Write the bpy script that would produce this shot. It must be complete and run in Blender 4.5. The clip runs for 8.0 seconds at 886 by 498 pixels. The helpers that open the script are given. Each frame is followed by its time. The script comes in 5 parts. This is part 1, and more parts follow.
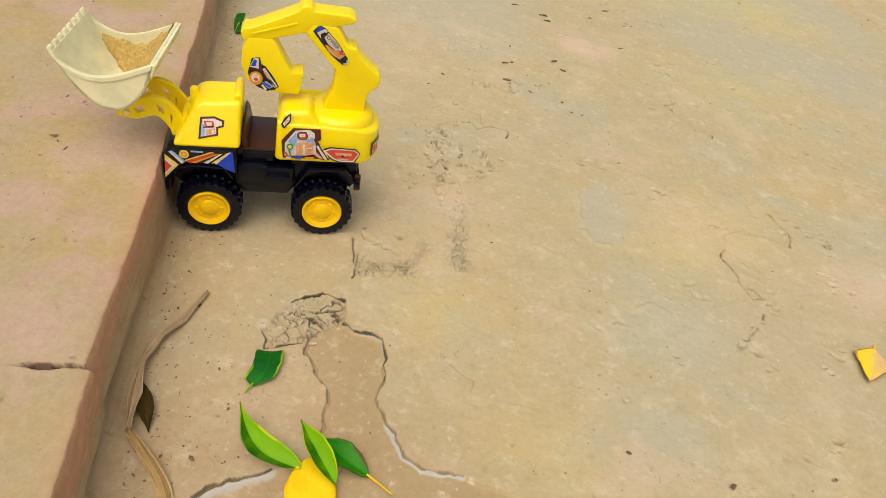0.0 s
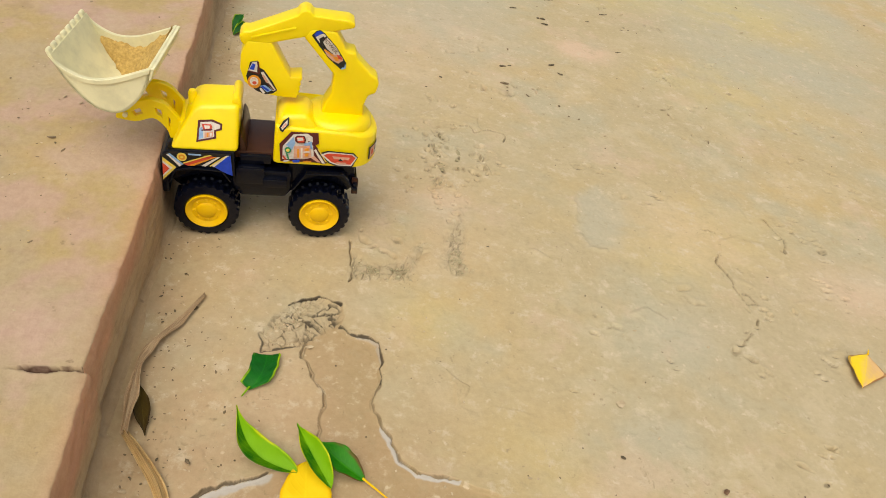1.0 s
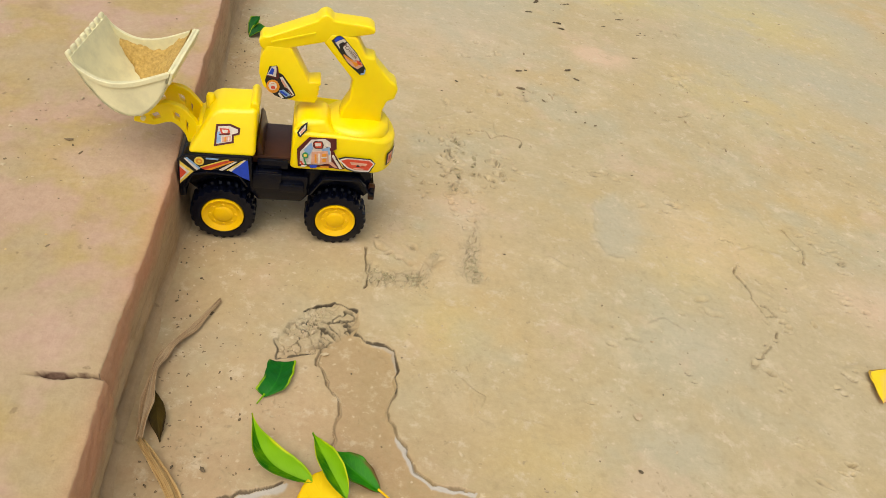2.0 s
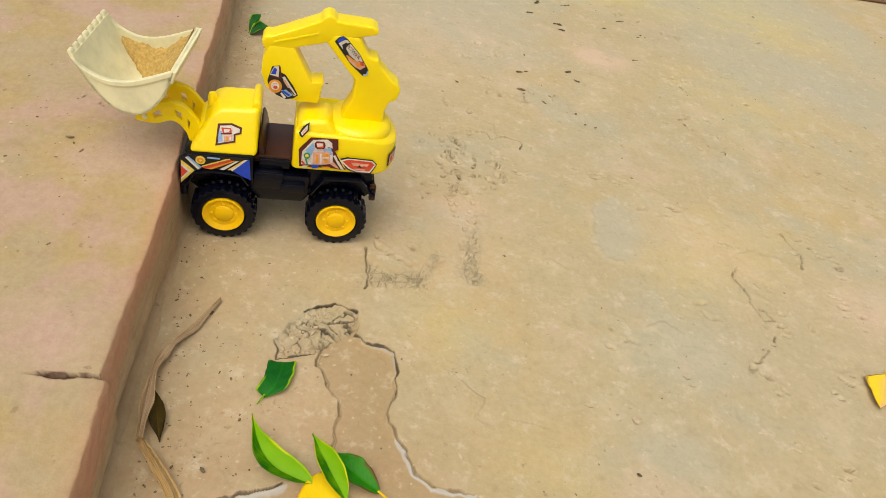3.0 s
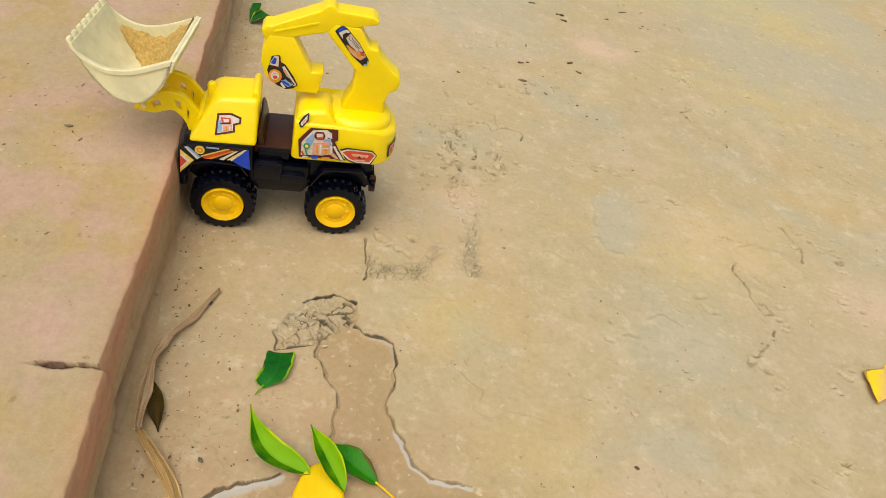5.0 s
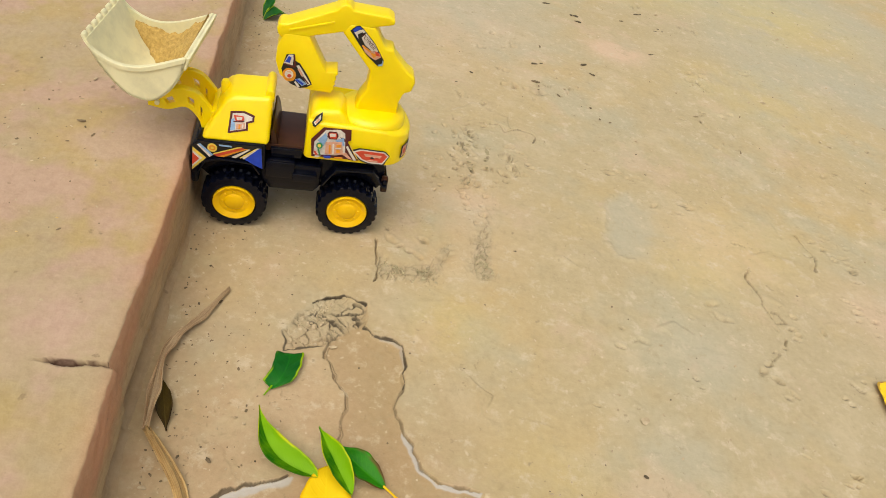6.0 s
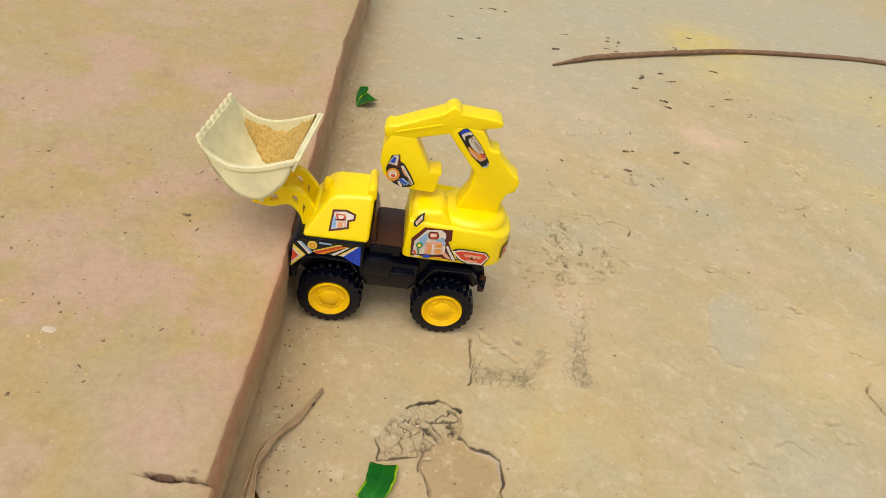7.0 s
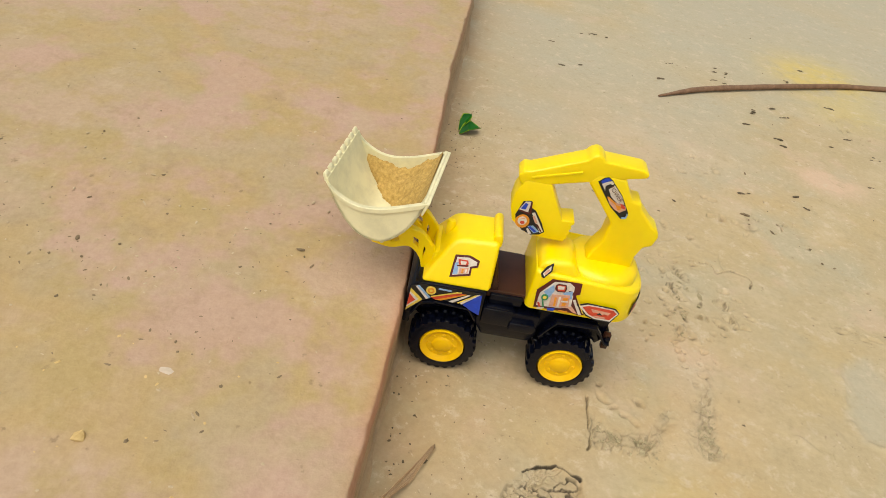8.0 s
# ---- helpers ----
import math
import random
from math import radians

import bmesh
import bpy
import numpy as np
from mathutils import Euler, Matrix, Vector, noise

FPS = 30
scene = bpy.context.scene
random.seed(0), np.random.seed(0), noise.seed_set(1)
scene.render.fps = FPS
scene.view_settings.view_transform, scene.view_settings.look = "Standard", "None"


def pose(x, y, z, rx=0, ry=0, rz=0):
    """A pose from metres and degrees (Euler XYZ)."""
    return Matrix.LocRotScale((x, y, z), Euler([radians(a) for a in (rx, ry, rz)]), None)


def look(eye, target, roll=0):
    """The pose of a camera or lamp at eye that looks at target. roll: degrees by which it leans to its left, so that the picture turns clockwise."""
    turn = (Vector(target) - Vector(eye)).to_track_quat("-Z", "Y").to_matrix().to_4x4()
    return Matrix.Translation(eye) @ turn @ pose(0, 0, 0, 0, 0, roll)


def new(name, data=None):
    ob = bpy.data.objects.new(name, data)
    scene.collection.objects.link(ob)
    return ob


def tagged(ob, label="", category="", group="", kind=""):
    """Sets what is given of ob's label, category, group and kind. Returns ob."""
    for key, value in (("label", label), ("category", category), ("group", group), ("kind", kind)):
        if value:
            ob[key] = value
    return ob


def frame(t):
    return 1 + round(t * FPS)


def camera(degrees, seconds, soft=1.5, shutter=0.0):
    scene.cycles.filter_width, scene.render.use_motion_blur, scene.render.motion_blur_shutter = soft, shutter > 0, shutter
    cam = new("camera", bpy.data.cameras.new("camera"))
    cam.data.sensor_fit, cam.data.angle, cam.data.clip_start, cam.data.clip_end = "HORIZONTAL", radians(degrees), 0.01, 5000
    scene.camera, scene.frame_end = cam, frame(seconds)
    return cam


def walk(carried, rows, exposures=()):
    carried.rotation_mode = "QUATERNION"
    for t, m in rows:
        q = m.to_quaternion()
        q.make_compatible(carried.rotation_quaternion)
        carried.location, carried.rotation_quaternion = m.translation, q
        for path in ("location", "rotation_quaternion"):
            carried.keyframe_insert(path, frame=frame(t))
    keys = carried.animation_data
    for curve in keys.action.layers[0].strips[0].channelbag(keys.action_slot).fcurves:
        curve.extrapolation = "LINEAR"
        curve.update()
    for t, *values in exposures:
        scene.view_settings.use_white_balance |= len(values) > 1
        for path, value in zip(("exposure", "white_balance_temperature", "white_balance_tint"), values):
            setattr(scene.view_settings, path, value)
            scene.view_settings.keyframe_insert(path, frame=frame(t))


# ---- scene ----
cam = camera(64.5, 8.0, soft=0.8)
PATH = [
    (0, (0.026, 0.036, 0.515), (0.018, 1.547, -0.795), 12.1),
    (0.5, (0.024, 0.037, 0.518), (0.021, 1.55, -0.789), 12.5),
    (1, (0.024, 0.037, 0.52), (0.028, 1.549, -0.789), 12.8),
    (1.5, (0.019, 0.043, 0.52), (0.005, 1.554, -0.791), 12.7),
    (3, (0.007, 0.046, 0.522), (0.004, 1.554, -0.792), 14.0),
    (3.5, (0.007, 0.048, 0.524), (0.006, 1.556, -0.79), 14.3),
    (4, (0.007, 0.049, 0.524), (0.008, 1.552, -0.795), 14.4),
    (4.5, (0.008, 0.048, 0.523), (0.01, 1.544, -0.804), 14.4),
    (6, (0.001, 0.054, 0.522), (-0.011, 1.536, -0.821), 15.3),
    (6.5, (-0.012, 0.065, 0.527), (-0.08, 1.586, -0.769), 14.9),
    (7, (-0.048, 0.089, 0.528), (-0.274, 1.639, -0.715), 12.0),
    (7.5, (-0.094, 0.108, 0.523), (-0.415, 1.651, -0.709), 11.4),
    (8, (-0.125, 0.12, 0.518), (-0.506, 1.639, -0.725), 11.6),
]
walk(cam, [(t, look(eye, target, roll)) for t, eye, target, roll in PATH], exposures=[(0, -0.17, 6700, 7), (8, -0.17, 6700, 7)])

# ---- light ----
world = bpy.data.worlds.new("sky")
scene.world = world
world.use_nodes = True
wn = world.node_tree
sky = wn.nodes.new("ShaderNodeTexSky")
sky.sky_type = "NISHITA"
sky.sun_disc = False
sky.sun_elevation = radians(64)
sky.sun_rotation = radians(-168)
sky.air_density, sky.dust_density = 1.0, 4.0
veil = wn.nodes.new("ShaderNodeHueSaturation")  # thin cloud greys the sky
veil.inputs["Saturation"].default_value = 0.45
wn.links.new(sky.outputs["Color"], veil.inputs["Color"])
wn.nodes["Background"].inputs["Strength"].default_value = 0.14
wn.links.new(veil.outputs["Color"], wn.nodes["Background"].inputs["Color"])
sun_data = bpy.data.lights.new("sun", "SUN")
sun_data.energy, sun_data.angle, sun_data.color = 2.05, radians(60), (1.0, 0.92, 0.78)
sun = new("sun", sun_data)
sun.matrix_world = look((-0.35, -1.0, 3.9), (0, 0.6, 0))


# ---- materials ----
def material(name, rough=0.6, metal=0.0):
    m = bpy.data.materials.new(name)
    m.use_nodes = True
    b = m.node_tree.nodes["Principled BSDF"]
    b.inputs["Roughness"].default_value = rough
    b.inputs["Metallic"].default_value = metal
    return m, m.node_tree, b


def put(nt, kind, **values):
    n = nt.nodes.new(kind)
    for k, v in values.items():
        n.inputs[k.replace("_", " ")].default_value = v
    return n


def noise_node(nt, scale, detail=4.0, rough=0.55, coords=None):
    n = put(nt, "ShaderNodeTexNoise", Scale=scale, Detail=detail, Roughness=rough)
    if coords:
        nt.links.new(coords, n.inputs["Vector"])
    return n.outputs["Fac"]


def ramp(nt, fac, stops):
    r = nt.nodes.new("ShaderNodeValToRGB")
    nt.links.new(fac, r.inputs["Fac"])
    el = r.color_ramp.elements
    while len(el) < len(stops):
        el.new(0.5)
    for e, (p, c) in zip(el, stops):
        e.position = p
        e.color = (*c, 1) if len(c) == 3 else c
    return r.outputs["Color"]


def mix(nt, fac, a, b, mode="MIX"):
    n = nt.nodes.new("ShaderNodeMix")
    n.data_type, n.blend_type = "RGBA", mode
    for sock, v in ((n.inputs[0], fac), (n.inputs[6], a), (n.inputs[7], b)):
        if isinstance(v, bpy.types.NodeSocket):
            nt.links.new(v, sock)
        else:
            sock.default_value = v if not isinstance(v, tuple) else (*v, 1)
    return n.outputs[2]


def times(nt, a, b, op="MULTIPLY"):
    n = nt.nodes.new("ShaderNodeMath")
    n.operation = op
    n.use_clamp = True
    for sock, v in zip(n.inputs, (a, b)):
        if isinstance(v, bpy.types.NodeSocket):
            nt.links.new(v, sock)
        else:
            sock.default_value = v
    return n.outputs[0]


def bump(nt, b, height, strength, distance):
    n = put(nt, "ShaderNodeBump", Strength=strength, Distance=distance)
    nt.links.new(height, n.inputs["Height"])
    nt.links.new(n.outputs["Normal"], b.inputs["Normal"])


def bw(lo, hi):
    return [(lo, (0, 0, 0)), (hi, (1, 1, 1))]


def obj_coords(nt):
    return nt.nodes.new("ShaderNodeTexCoord").outputs["Object"]


def ground_material():
    m, nt, b = material("dusty_concrete", 0.85)
    co = obj_coords(nt)
    big = noise_node(nt, 2.6, 3, 0.5, co)
    mid = noise_node(nt, 13, 5, 0.6, co)
    fine = noise_node(nt, 160, 5, 0.7, co)
    col = ramp(nt, big, [(0.36, (0.455, 0.365, 0.218)), (0.5, (0.46, 0.36, 0.20)), (0.62, (0.50, 0.365, 0.18))])
    grey = noise_node(nt, 5.5, 4, 0.6, co)
    col = mix(nt, times(nt, ramp(nt, grey, bw(0.48, 0.62)), 0.75), col, (0.425, 0.38, 0.26))
    ochre = noise_node(nt, 7.5, 4, 0.6, mapping(nt, co, (3.1, 1.7, 0)))
    col = mix(nt, times(nt, ramp(nt, ochre, bw(0.53, 0.66)), 0.26), col, (0.53, 0.37, 0.14))
    col = mix(nt, times(nt, ramp(nt, mid, bw(0.52, 0.68)), 0.4), col, (0.62, 0.51, 0.34))
    blush = noise_node(nt, 9.5, 5, 0.65, mapping(nt, co, (7.7, 0.4, 0)))
    col = mix(nt, times(nt, ramp(nt, blush, bw(0.56, 0.66)), 0.5), col, (0.58, 0.42, 0.29))
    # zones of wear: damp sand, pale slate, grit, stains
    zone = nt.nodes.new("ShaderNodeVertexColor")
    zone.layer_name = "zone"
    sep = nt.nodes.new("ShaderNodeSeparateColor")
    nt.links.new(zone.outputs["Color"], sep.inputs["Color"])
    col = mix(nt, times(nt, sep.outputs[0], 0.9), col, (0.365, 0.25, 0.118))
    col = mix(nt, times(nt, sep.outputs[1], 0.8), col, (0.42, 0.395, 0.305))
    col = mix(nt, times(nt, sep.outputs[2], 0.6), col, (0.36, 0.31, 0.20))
    stain = nt.nodes.new("ShaderNodeVertexColor")
    stain.layer_name = "stain"
    sep2 = nt.nodes.new("ShaderNodeSeparateColor")
    nt.links.new(stain.outputs["Color"], sep2.inputs["Color"])
    rag = ramp(nt, mid, bw(0.30, 0.52))
    col = mix(nt, times(nt, times(nt, sep2.outputs[0], rag), 0.7), col, (0.66, 0.50, 0.10))
    col = mix(nt, times(nt, times(nt, sep2.outputs[1], rag), 0.8), col, (0.66, 0.46, 0.33))
    col = mix(nt, times(nt, times(nt, sep2.outputs[2], ramp(nt, mid, bw(0.30, 0.55))), 0.75), col, (0.40, 0.252, 0.125))
    scuff = noise_node(nt, 42, 6, 0.72, mapping(nt, co, (1.3, 4.4, 0)))
    col = mix(nt, times(nt, ramp(nt, scuff, bw(0.55, 0.66)), 0.55), col, (0.63, 0.53, 0.38))
    col = mix(nt, times(nt, ramp(nt, scuff, [(0.34, (1, 1, 1)), (0.44, (0, 0, 0))]), 0.35), col, (0.33, 0.255, 0.135))
    # dark pits and pale grains
    speck = noise_node(nt, 95, 3, 0.6, co)
    col = mix(nt, times(nt, ramp(nt, speck, bw(0.68, 0.74)), 0.55), col, (0.20, 0.145, 0.075))
    pale = noise_node(nt, 120, 2, 0.5, mapping(nt, co, (5, 2, 1)))
    col = mix(nt, times(nt, ramp(nt, pale, bw(0.68, 0.76)), 0.5), col, (0.70, 0.59, 0.42))
    col = mix(nt, 0.15, col, ramp(nt, fine, [(0.33, (0.29, 0.225, 0.125)), (0.67, (0.62, 0.51, 0.33))]))
    nt.links.new(ramp(nt, big, [(0.3, (0.62, 0.62, 0.62)), (0.7, (0.9, 0.9, 0.9))]), b.inputs["Roughness"])
    # per-vertex dark tone for dirt and painted shade down in the recesses
    crack_shade = nt.nodes.new("ShaderNodeVertexColor")
    crack_shade.layer_name = "soil_shade"
    sep3 = nt.nodes.new("ShaderNodeSeparateColor")
    nt.links.new(crack_shade.outputs["Color"], sep3.inputs["Color"])
    col = mix(nt, times(nt, sep3.outputs[1], 0.85), col, (0.47, 0.44, 0.40))
    col = mix(nt, times(nt, sep3.outputs[0], 0.95), col, (0.040, 0.028, 0.015))
    # sparse nicks where grains have come out
    vor = put(nt, "ShaderNodeTexVoronoi", Scale=120.0)
    nt.links.new(warped(nt, co, 60, 0.03), vor.inputs["Vector"])
    where = ramp(nt, noise_node(nt, 11, 3, 0.6, mapping(nt, co, (9, 3, 0))), bw(0.56, 0.64))
    nick = times(nt, where, ramp(nt, vor.outputs["Distance"], [(0.08, (1, 1, 1)), (0.26, (0, 0, 0))]))
    col2 = mix(nt, times(nt, nick, 0.4), col, (0.30, 0.225, 0.12))
    nt.links.new(col2, b.inputs["Base Color"])
    h = mix(nt, times(nt, nick, 0.6), mix(nt, 0.7, fine, mid), (0.0, 0.0, 0.0))
    bump(nt, b, h, 0.36, 0.005)
    return m


def mapping(nt, co, shift, scale=(1, 1, 1)):
    n = nt.nodes.new("ShaderNodeMapping")
    n.inputs["Location"].default_value = shift
    n.inputs["Scale"].default_value = scale
    nt.links.new(co, n.inputs["Vector"])
    return n.outputs["Vector"]


def warped(nt, co, scale, amount):
    n = put(nt, "ShaderNodeTexNoise", Scale=scale, Detail=3.0)
    nt.links.new(co, n.inputs["Vector"])
    v = nt.nodes.new("ShaderNodeVectorMath")
    v.operation = "MULTIPLY_ADD"
    nt.links.new(n.outputs["Color"], v.inputs[0])
    v.inputs[1].default_value = (amount,) * 3
    nt.links.new(co, v.inputs[2])
    return v.outputs[0]


def kerb_material():
    m, nt, b = material("worn_red_kerb", 0.85)
    co = obj_coords(nt)
    sep = nt.nodes.new("ShaderNodeSeparateXYZ")
    nt.links.new(co, sep.inputs[0])
    big = noise_node(nt, 5, 4, 0.55, co)
    mid = noise_node(nt, 17, 5, 0.6, co)
    fine = noise_node(nt, 170, 5, 0.7, co)
    top = ramp(nt, big, [(0.36, (0.50, 0.365, 0.24)), (0.46, (0.45, 0.35, 0.195)), (0.55, (0.48, 0.345, 0.145)), (0.64, (0.52, 0.37, 0.25))])
    top = mix(nt, times(nt, ramp(nt, mid, bw(0.50, 0.62)), 0.65), top, (0.44, 0.33, 0.12))
    rosy = noise_node(nt, 9, 4, 0.6, mapping(nt, co, (2, 7, 0)))
    top = mix(nt, times(nt, ramp(nt, rosy, bw(0.50, 0.60)), 0.75), top, (0.53, 0.345, 0.27))
    # the red oxide coat shows at the worn arris
    edge = nt.nodes.new("ShaderNodeVertexColor")
    edge.layer_name = "coat"
    es = nt.nodes.new("ShaderNodeSeparateColor")
    nt.links.new(edge.outputs["Color"], es.inputs["Color"])
    smear = noise_node(nt, 21, 6, 0.7, mapping(nt, co, (6, 2, 0)))
    top = mix(nt, times(nt, ramp(nt, smear, bw(0.56, 0.68)), 0.4), top, (0.33, 0.225, 0.12))
    top = mix(nt, times(nt, ramp(nt, smear, [(0.32, (1, 1, 1)), (0.42, (0, 0, 0))]), 0.35), top, (0.60, 0.47, 0.33))
    face = ramp(nt, mid, [(0.35, (0.43, 0.295, 0.155)), (0.65, (0.54, 0.385, 0.22))])
    streak = noise_node(nt, 1.0, 5, 0.7, mapping(nt, co, (0, 0, 0), (22, 60, 130)))
    face = mix(nt, times(nt, ramp(nt, streak, [(0.36, (1, 1, 1)), (0.5, (0, 0, 0))]), 0.45), face, (0.22, 0.14, 0.07))
    face = mix(nt, times(nt, es.outputs[2], 0.9), face, mix(nt, mid, (0.43, 0.32, 0.175), (0.52, 0.40, 0.23)))
    col = mix(nt, es.outputs[1], top, face)
    coat = times(nt, es.outputs[0], ramp(nt, mid, [(0.3, (0.55, 0.55, 0.55)), (0.6, (1, 1, 1))]))
    col = mix(nt, coat, col, (0.62, 0.27, 0.155))
    speck = noise_node(nt, 80, 3, 0.6, co)
    col = mix(nt, times(nt, ramp(nt, speck, bw(0.68, 0.74)), 0.6), col, (0.18, 0.115, 0.055))
    col = mix(nt, 0.2, col, ramp(nt, fine, [(0.33, (0.30, 0.21, 0.125)), (0.67, (0.62, 0.49, 0.33))]))
    joint = times(nt, es.outputs[2], ramp(nt, es.outputs[1], [(0.0, (1, 1, 1)), (0.5, (0, 0, 0))]))
    col = mix(nt, times(nt, joint, ramp(nt, noise_node(nt, 140, 3, 0.6, co), [(0.3, (0.75, 0.75, 0.75)), (0.6, (1, 1, 1))])), col, (0.07, 0.022, 0.012))
    col = mix(nt, 1.0, col, (0.93, 0.91, 0.90), "MULTIPLY")
    nt.links.new(col, b.inputs["Base Color"])
    bump(nt, b, mix(nt, 0.65, fine, mid), 0.5, 0.005)
    return m


def plastic(name, colour, rough=0.32, vary=0.06, sss=0.0, spec=0.4):
    m, nt, b = material(name, rough)
    co = obj_coords(nt)
    n = noise_node(nt, 55, 4, 0.6, co)
    dark = tuple(c * (1 - 2.5 * vary) for c in colour)
    nt.links.new(ramp(nt, n, [(0.35, dark), (0.6, colour)]), b.inputs["Base Color"])
    f = noise_node(nt, 240, 4, 0.6, co)
    nt.links.new(ramp(nt, f, [(0.3, (rough - 0.02,) * 3), (0.7, (rough + 0.06,) * 3)]), b.inputs["Roughness"])
    bump(nt, b, n, 0.015, 0.001)
    b.inputs["Specular IOR Level"].default_value = spec
    if sss:
        b.inputs["Subsurface Weight"].default_value = sss
        b.inputs["Subsurface Radius"].default_value = (0.010, 0.007, 0.001)
        b.inputs["Subsurface Scale"].default_value = 0.4
    return m


def paint(name, colour, rough=0.4):
    m, nt, b = material(name, rough)
    n = noise_node(nt, 300, 3, 0.6, obj_coords(nt))
    nt.links.new(ramp(nt, n, [(0.3, tuple(c * 0.8 for c in colour)), (0.65, colour)]), b.inputs["Base Color"])
    return m


def earthy(name, a, c, scale=120, rough=0.9):
    m, nt, b = material(name, rough)
    co = obj_coords(nt)
    n = noise_node(nt, scale, 5, 0.65, co)
    col = ramp(nt, n, [(0.32, a), (0.66, c)])
    isl = nt.nodes.new("ShaderNodeNewGeometry")
    col = mix(nt, 0.35, col, ramp(nt, isl.outputs["Random Per Island"], [(0.0, a), (1.0, c)]))
    nt.links.new(col, b.inputs["Base Color"])
    bump(nt, b, n, 0.5, 0.001)
    return m


def leaf_material(name, blade, light, rim, rim_width=0.16, rough=0.50, half=0.0, soft=0.04):
    """u runs from stalk to tip, v across, 0.5 on the midrib."""
    m, nt, b = material(name, rough)
    b.inputs["Specular IOR Level"].default_value = 0.2
    uv = nt.nodes.new("ShaderNodeUVMap")
    uv.uv_map = "leaf"
    sep = nt.nodes.new("ShaderNodeSeparateXYZ")
    nt.links.new(uv.outputs["UV"], sep.inputs[0])
    n1 = nt.nodes.new("ShaderNodeMath")
    n1.operation = "SUBTRACT"
    nt.links.new(sep.outputs[1], n1.inputs[0])
    n1.inputs[1].default_value = 0.5
    n2 = nt.nodes.new("ShaderNodeMath")
    n2.operation = "ABSOLUTE"
    nt.links.new(n1.outputs[0], n2.inputs[0])
    dist = times(nt, n2.outputs[0], 2.0)
    co = obj_coords(nt)
    blot = noise_node(nt, 34, 5, 0.6, co)
    col = mix(nt, times(nt, ramp(nt, blot, bw(0.44, 0.70)), 0.7), blade, light)
    if half:  # one side of the midrib paler: painted light on lime leaves, fading on tan
        col = mix(nt, times(nt, ramp(nt, sep.outputs[1], [(0.49 - soft, (1, 1, 1)), (0.49 + soft, (0, 0, 0))]), half), col, light)
    # side veins slant forward from the midrib
    veinpos = nt.nodes.new("ShaderNodeMath")
    veinpos.operation = "MULTIPLY_ADD"
    nt.links.new(dist, veinpos.inputs[0])
    veinpos.inputs[1].default_value = -0.28
    nt.links.new(sep.outputs[0], veinpos.inputs[2])
    sine = nt.nodes.new("ShaderNodeMath")
    sine.operation = "SINE"
    scaled = nt.nodes.new("ShaderNodeMath")
    scaled.operation = "MULTIPLY"
    nt.links.new(veinpos.outputs[0], scaled.inputs[0])
    scaled.inputs[1].default_value = 62.0
    nt.links.new(scaled.outputs[0], sine.inputs[0])
    vein = ramp(nt, sine.outputs[0], bw(0.75, 0.98))
    col = mix(nt, times(nt, vein, 0.16), col, light)
    rag = times(nt, dist, times(nt, blot, 0.22), "ADD")
    patchy = ramp(nt, noise_node(nt, 48, 2, 0.5, mapping(nt, co, (4, 1, 0))), bw(0.38, 0.56))
    col = mix(nt, times(nt, patchy, ramp(nt, rag, bw(1.06 - rim_width, 1.15))), col, rim)
    col = mix(nt, times(nt, ramp(nt, dist, [(0.01, (1, 1, 1)), (0.06, (0, 0, 0))]), 0.45), col, light)
    nt.links.new(col, b.inputs["Base Color"])
    bump(nt, b, times(nt, vein, blot, "ADD"), 0.25, 0.0006)
    b.inputs["Subsurface Weight"].default_value = 0.0
    return m


GROUND = ground_material()
KERB = kerb_material()
YELLOW = plastic("yellow_plastic", (0.97, 0.72, 0.002), 0.30, 0.015, sss=0.25, spec=0.5)
WHEELYELLOW = plastic("deep_yellow_plastic", (0.93, 0.55, 0.004), 0.32, 0.04, spec=0.3)
BLACK = plastic("black_plastic", (0.0025, 0.0035, 0.009), 0.20, 0.1, spec=0.26)
RUBBER = plastic("black_tyre_plastic", (0.0025, 0.0035, 0.010), 0.22, 0.12, spec=0.28)
BROWN = plastic("dark_brown_plastic", (0.05, 0.018, 0.009), 0.30, 0.1, spec=0.3)
CREAM = plastic("cream_plastic", (0.83, 0.775, 0.49), 0.42, 0.06)
SAND = earthy("dry_sand", (0.30, 0.18, 0.04), (0.68, 0.46, 0.14), 300)
INK = paint("sticker_black", (0.012, 0.011, 0.011))
PALE = paint("sticker_white", (0.75, 0.68, 0.60))
PINK = paint("sticker_pink", (0.72, 0.38, 0.26))
RED = paint("sticker_red", (0.66, 0.07, 0.03))
BLUE = paint("sticker_blue", (0.01, 0.06, 0.55))
SKYBLUE = paint("sticker_light_blue", (0.28, 0.45, 0.70))
ORANGE = paint("sticker_orange", (0.80, 0.30, 0.02))
LEMON = paint("sticker_yellow", (0.85, 0.62, 0.10))
GREEN = paint("sticker_green", (0.03, 0.25, 0.10))
MAROON = paint("sticker_maroon", (0.10, 0.012, 0.012))
LEAFDARK = leaf_material("dark_green_leaf", (0.001, 0.085, 0.006), (0.010, 0.19, 0.005), (0.26, 0.40, 0.006), 0.12)
# half colours the lit side of the fold lighter
LEAFLIME = leaf_material("lime_green_leaf", (0.006, 0.12, 0.001), (0.20, 0.42, 0.001), (0.46, 0.50, 0.003), 0.16, half=0.85)
LEAFBROWNED = leaf_material("browning_green_leaf", (0.012, 0.16, 0.001), (0.05, 0.28, 0.001), (0.11, 0.055, 0.010), 0.26)
LEAFGOLD = leaf_material("yellow_leaf", (0.86, 0.56, 0.006), (0.90, 0.64, 0.012), (0.84, 0.50, 0.004), 0.1)
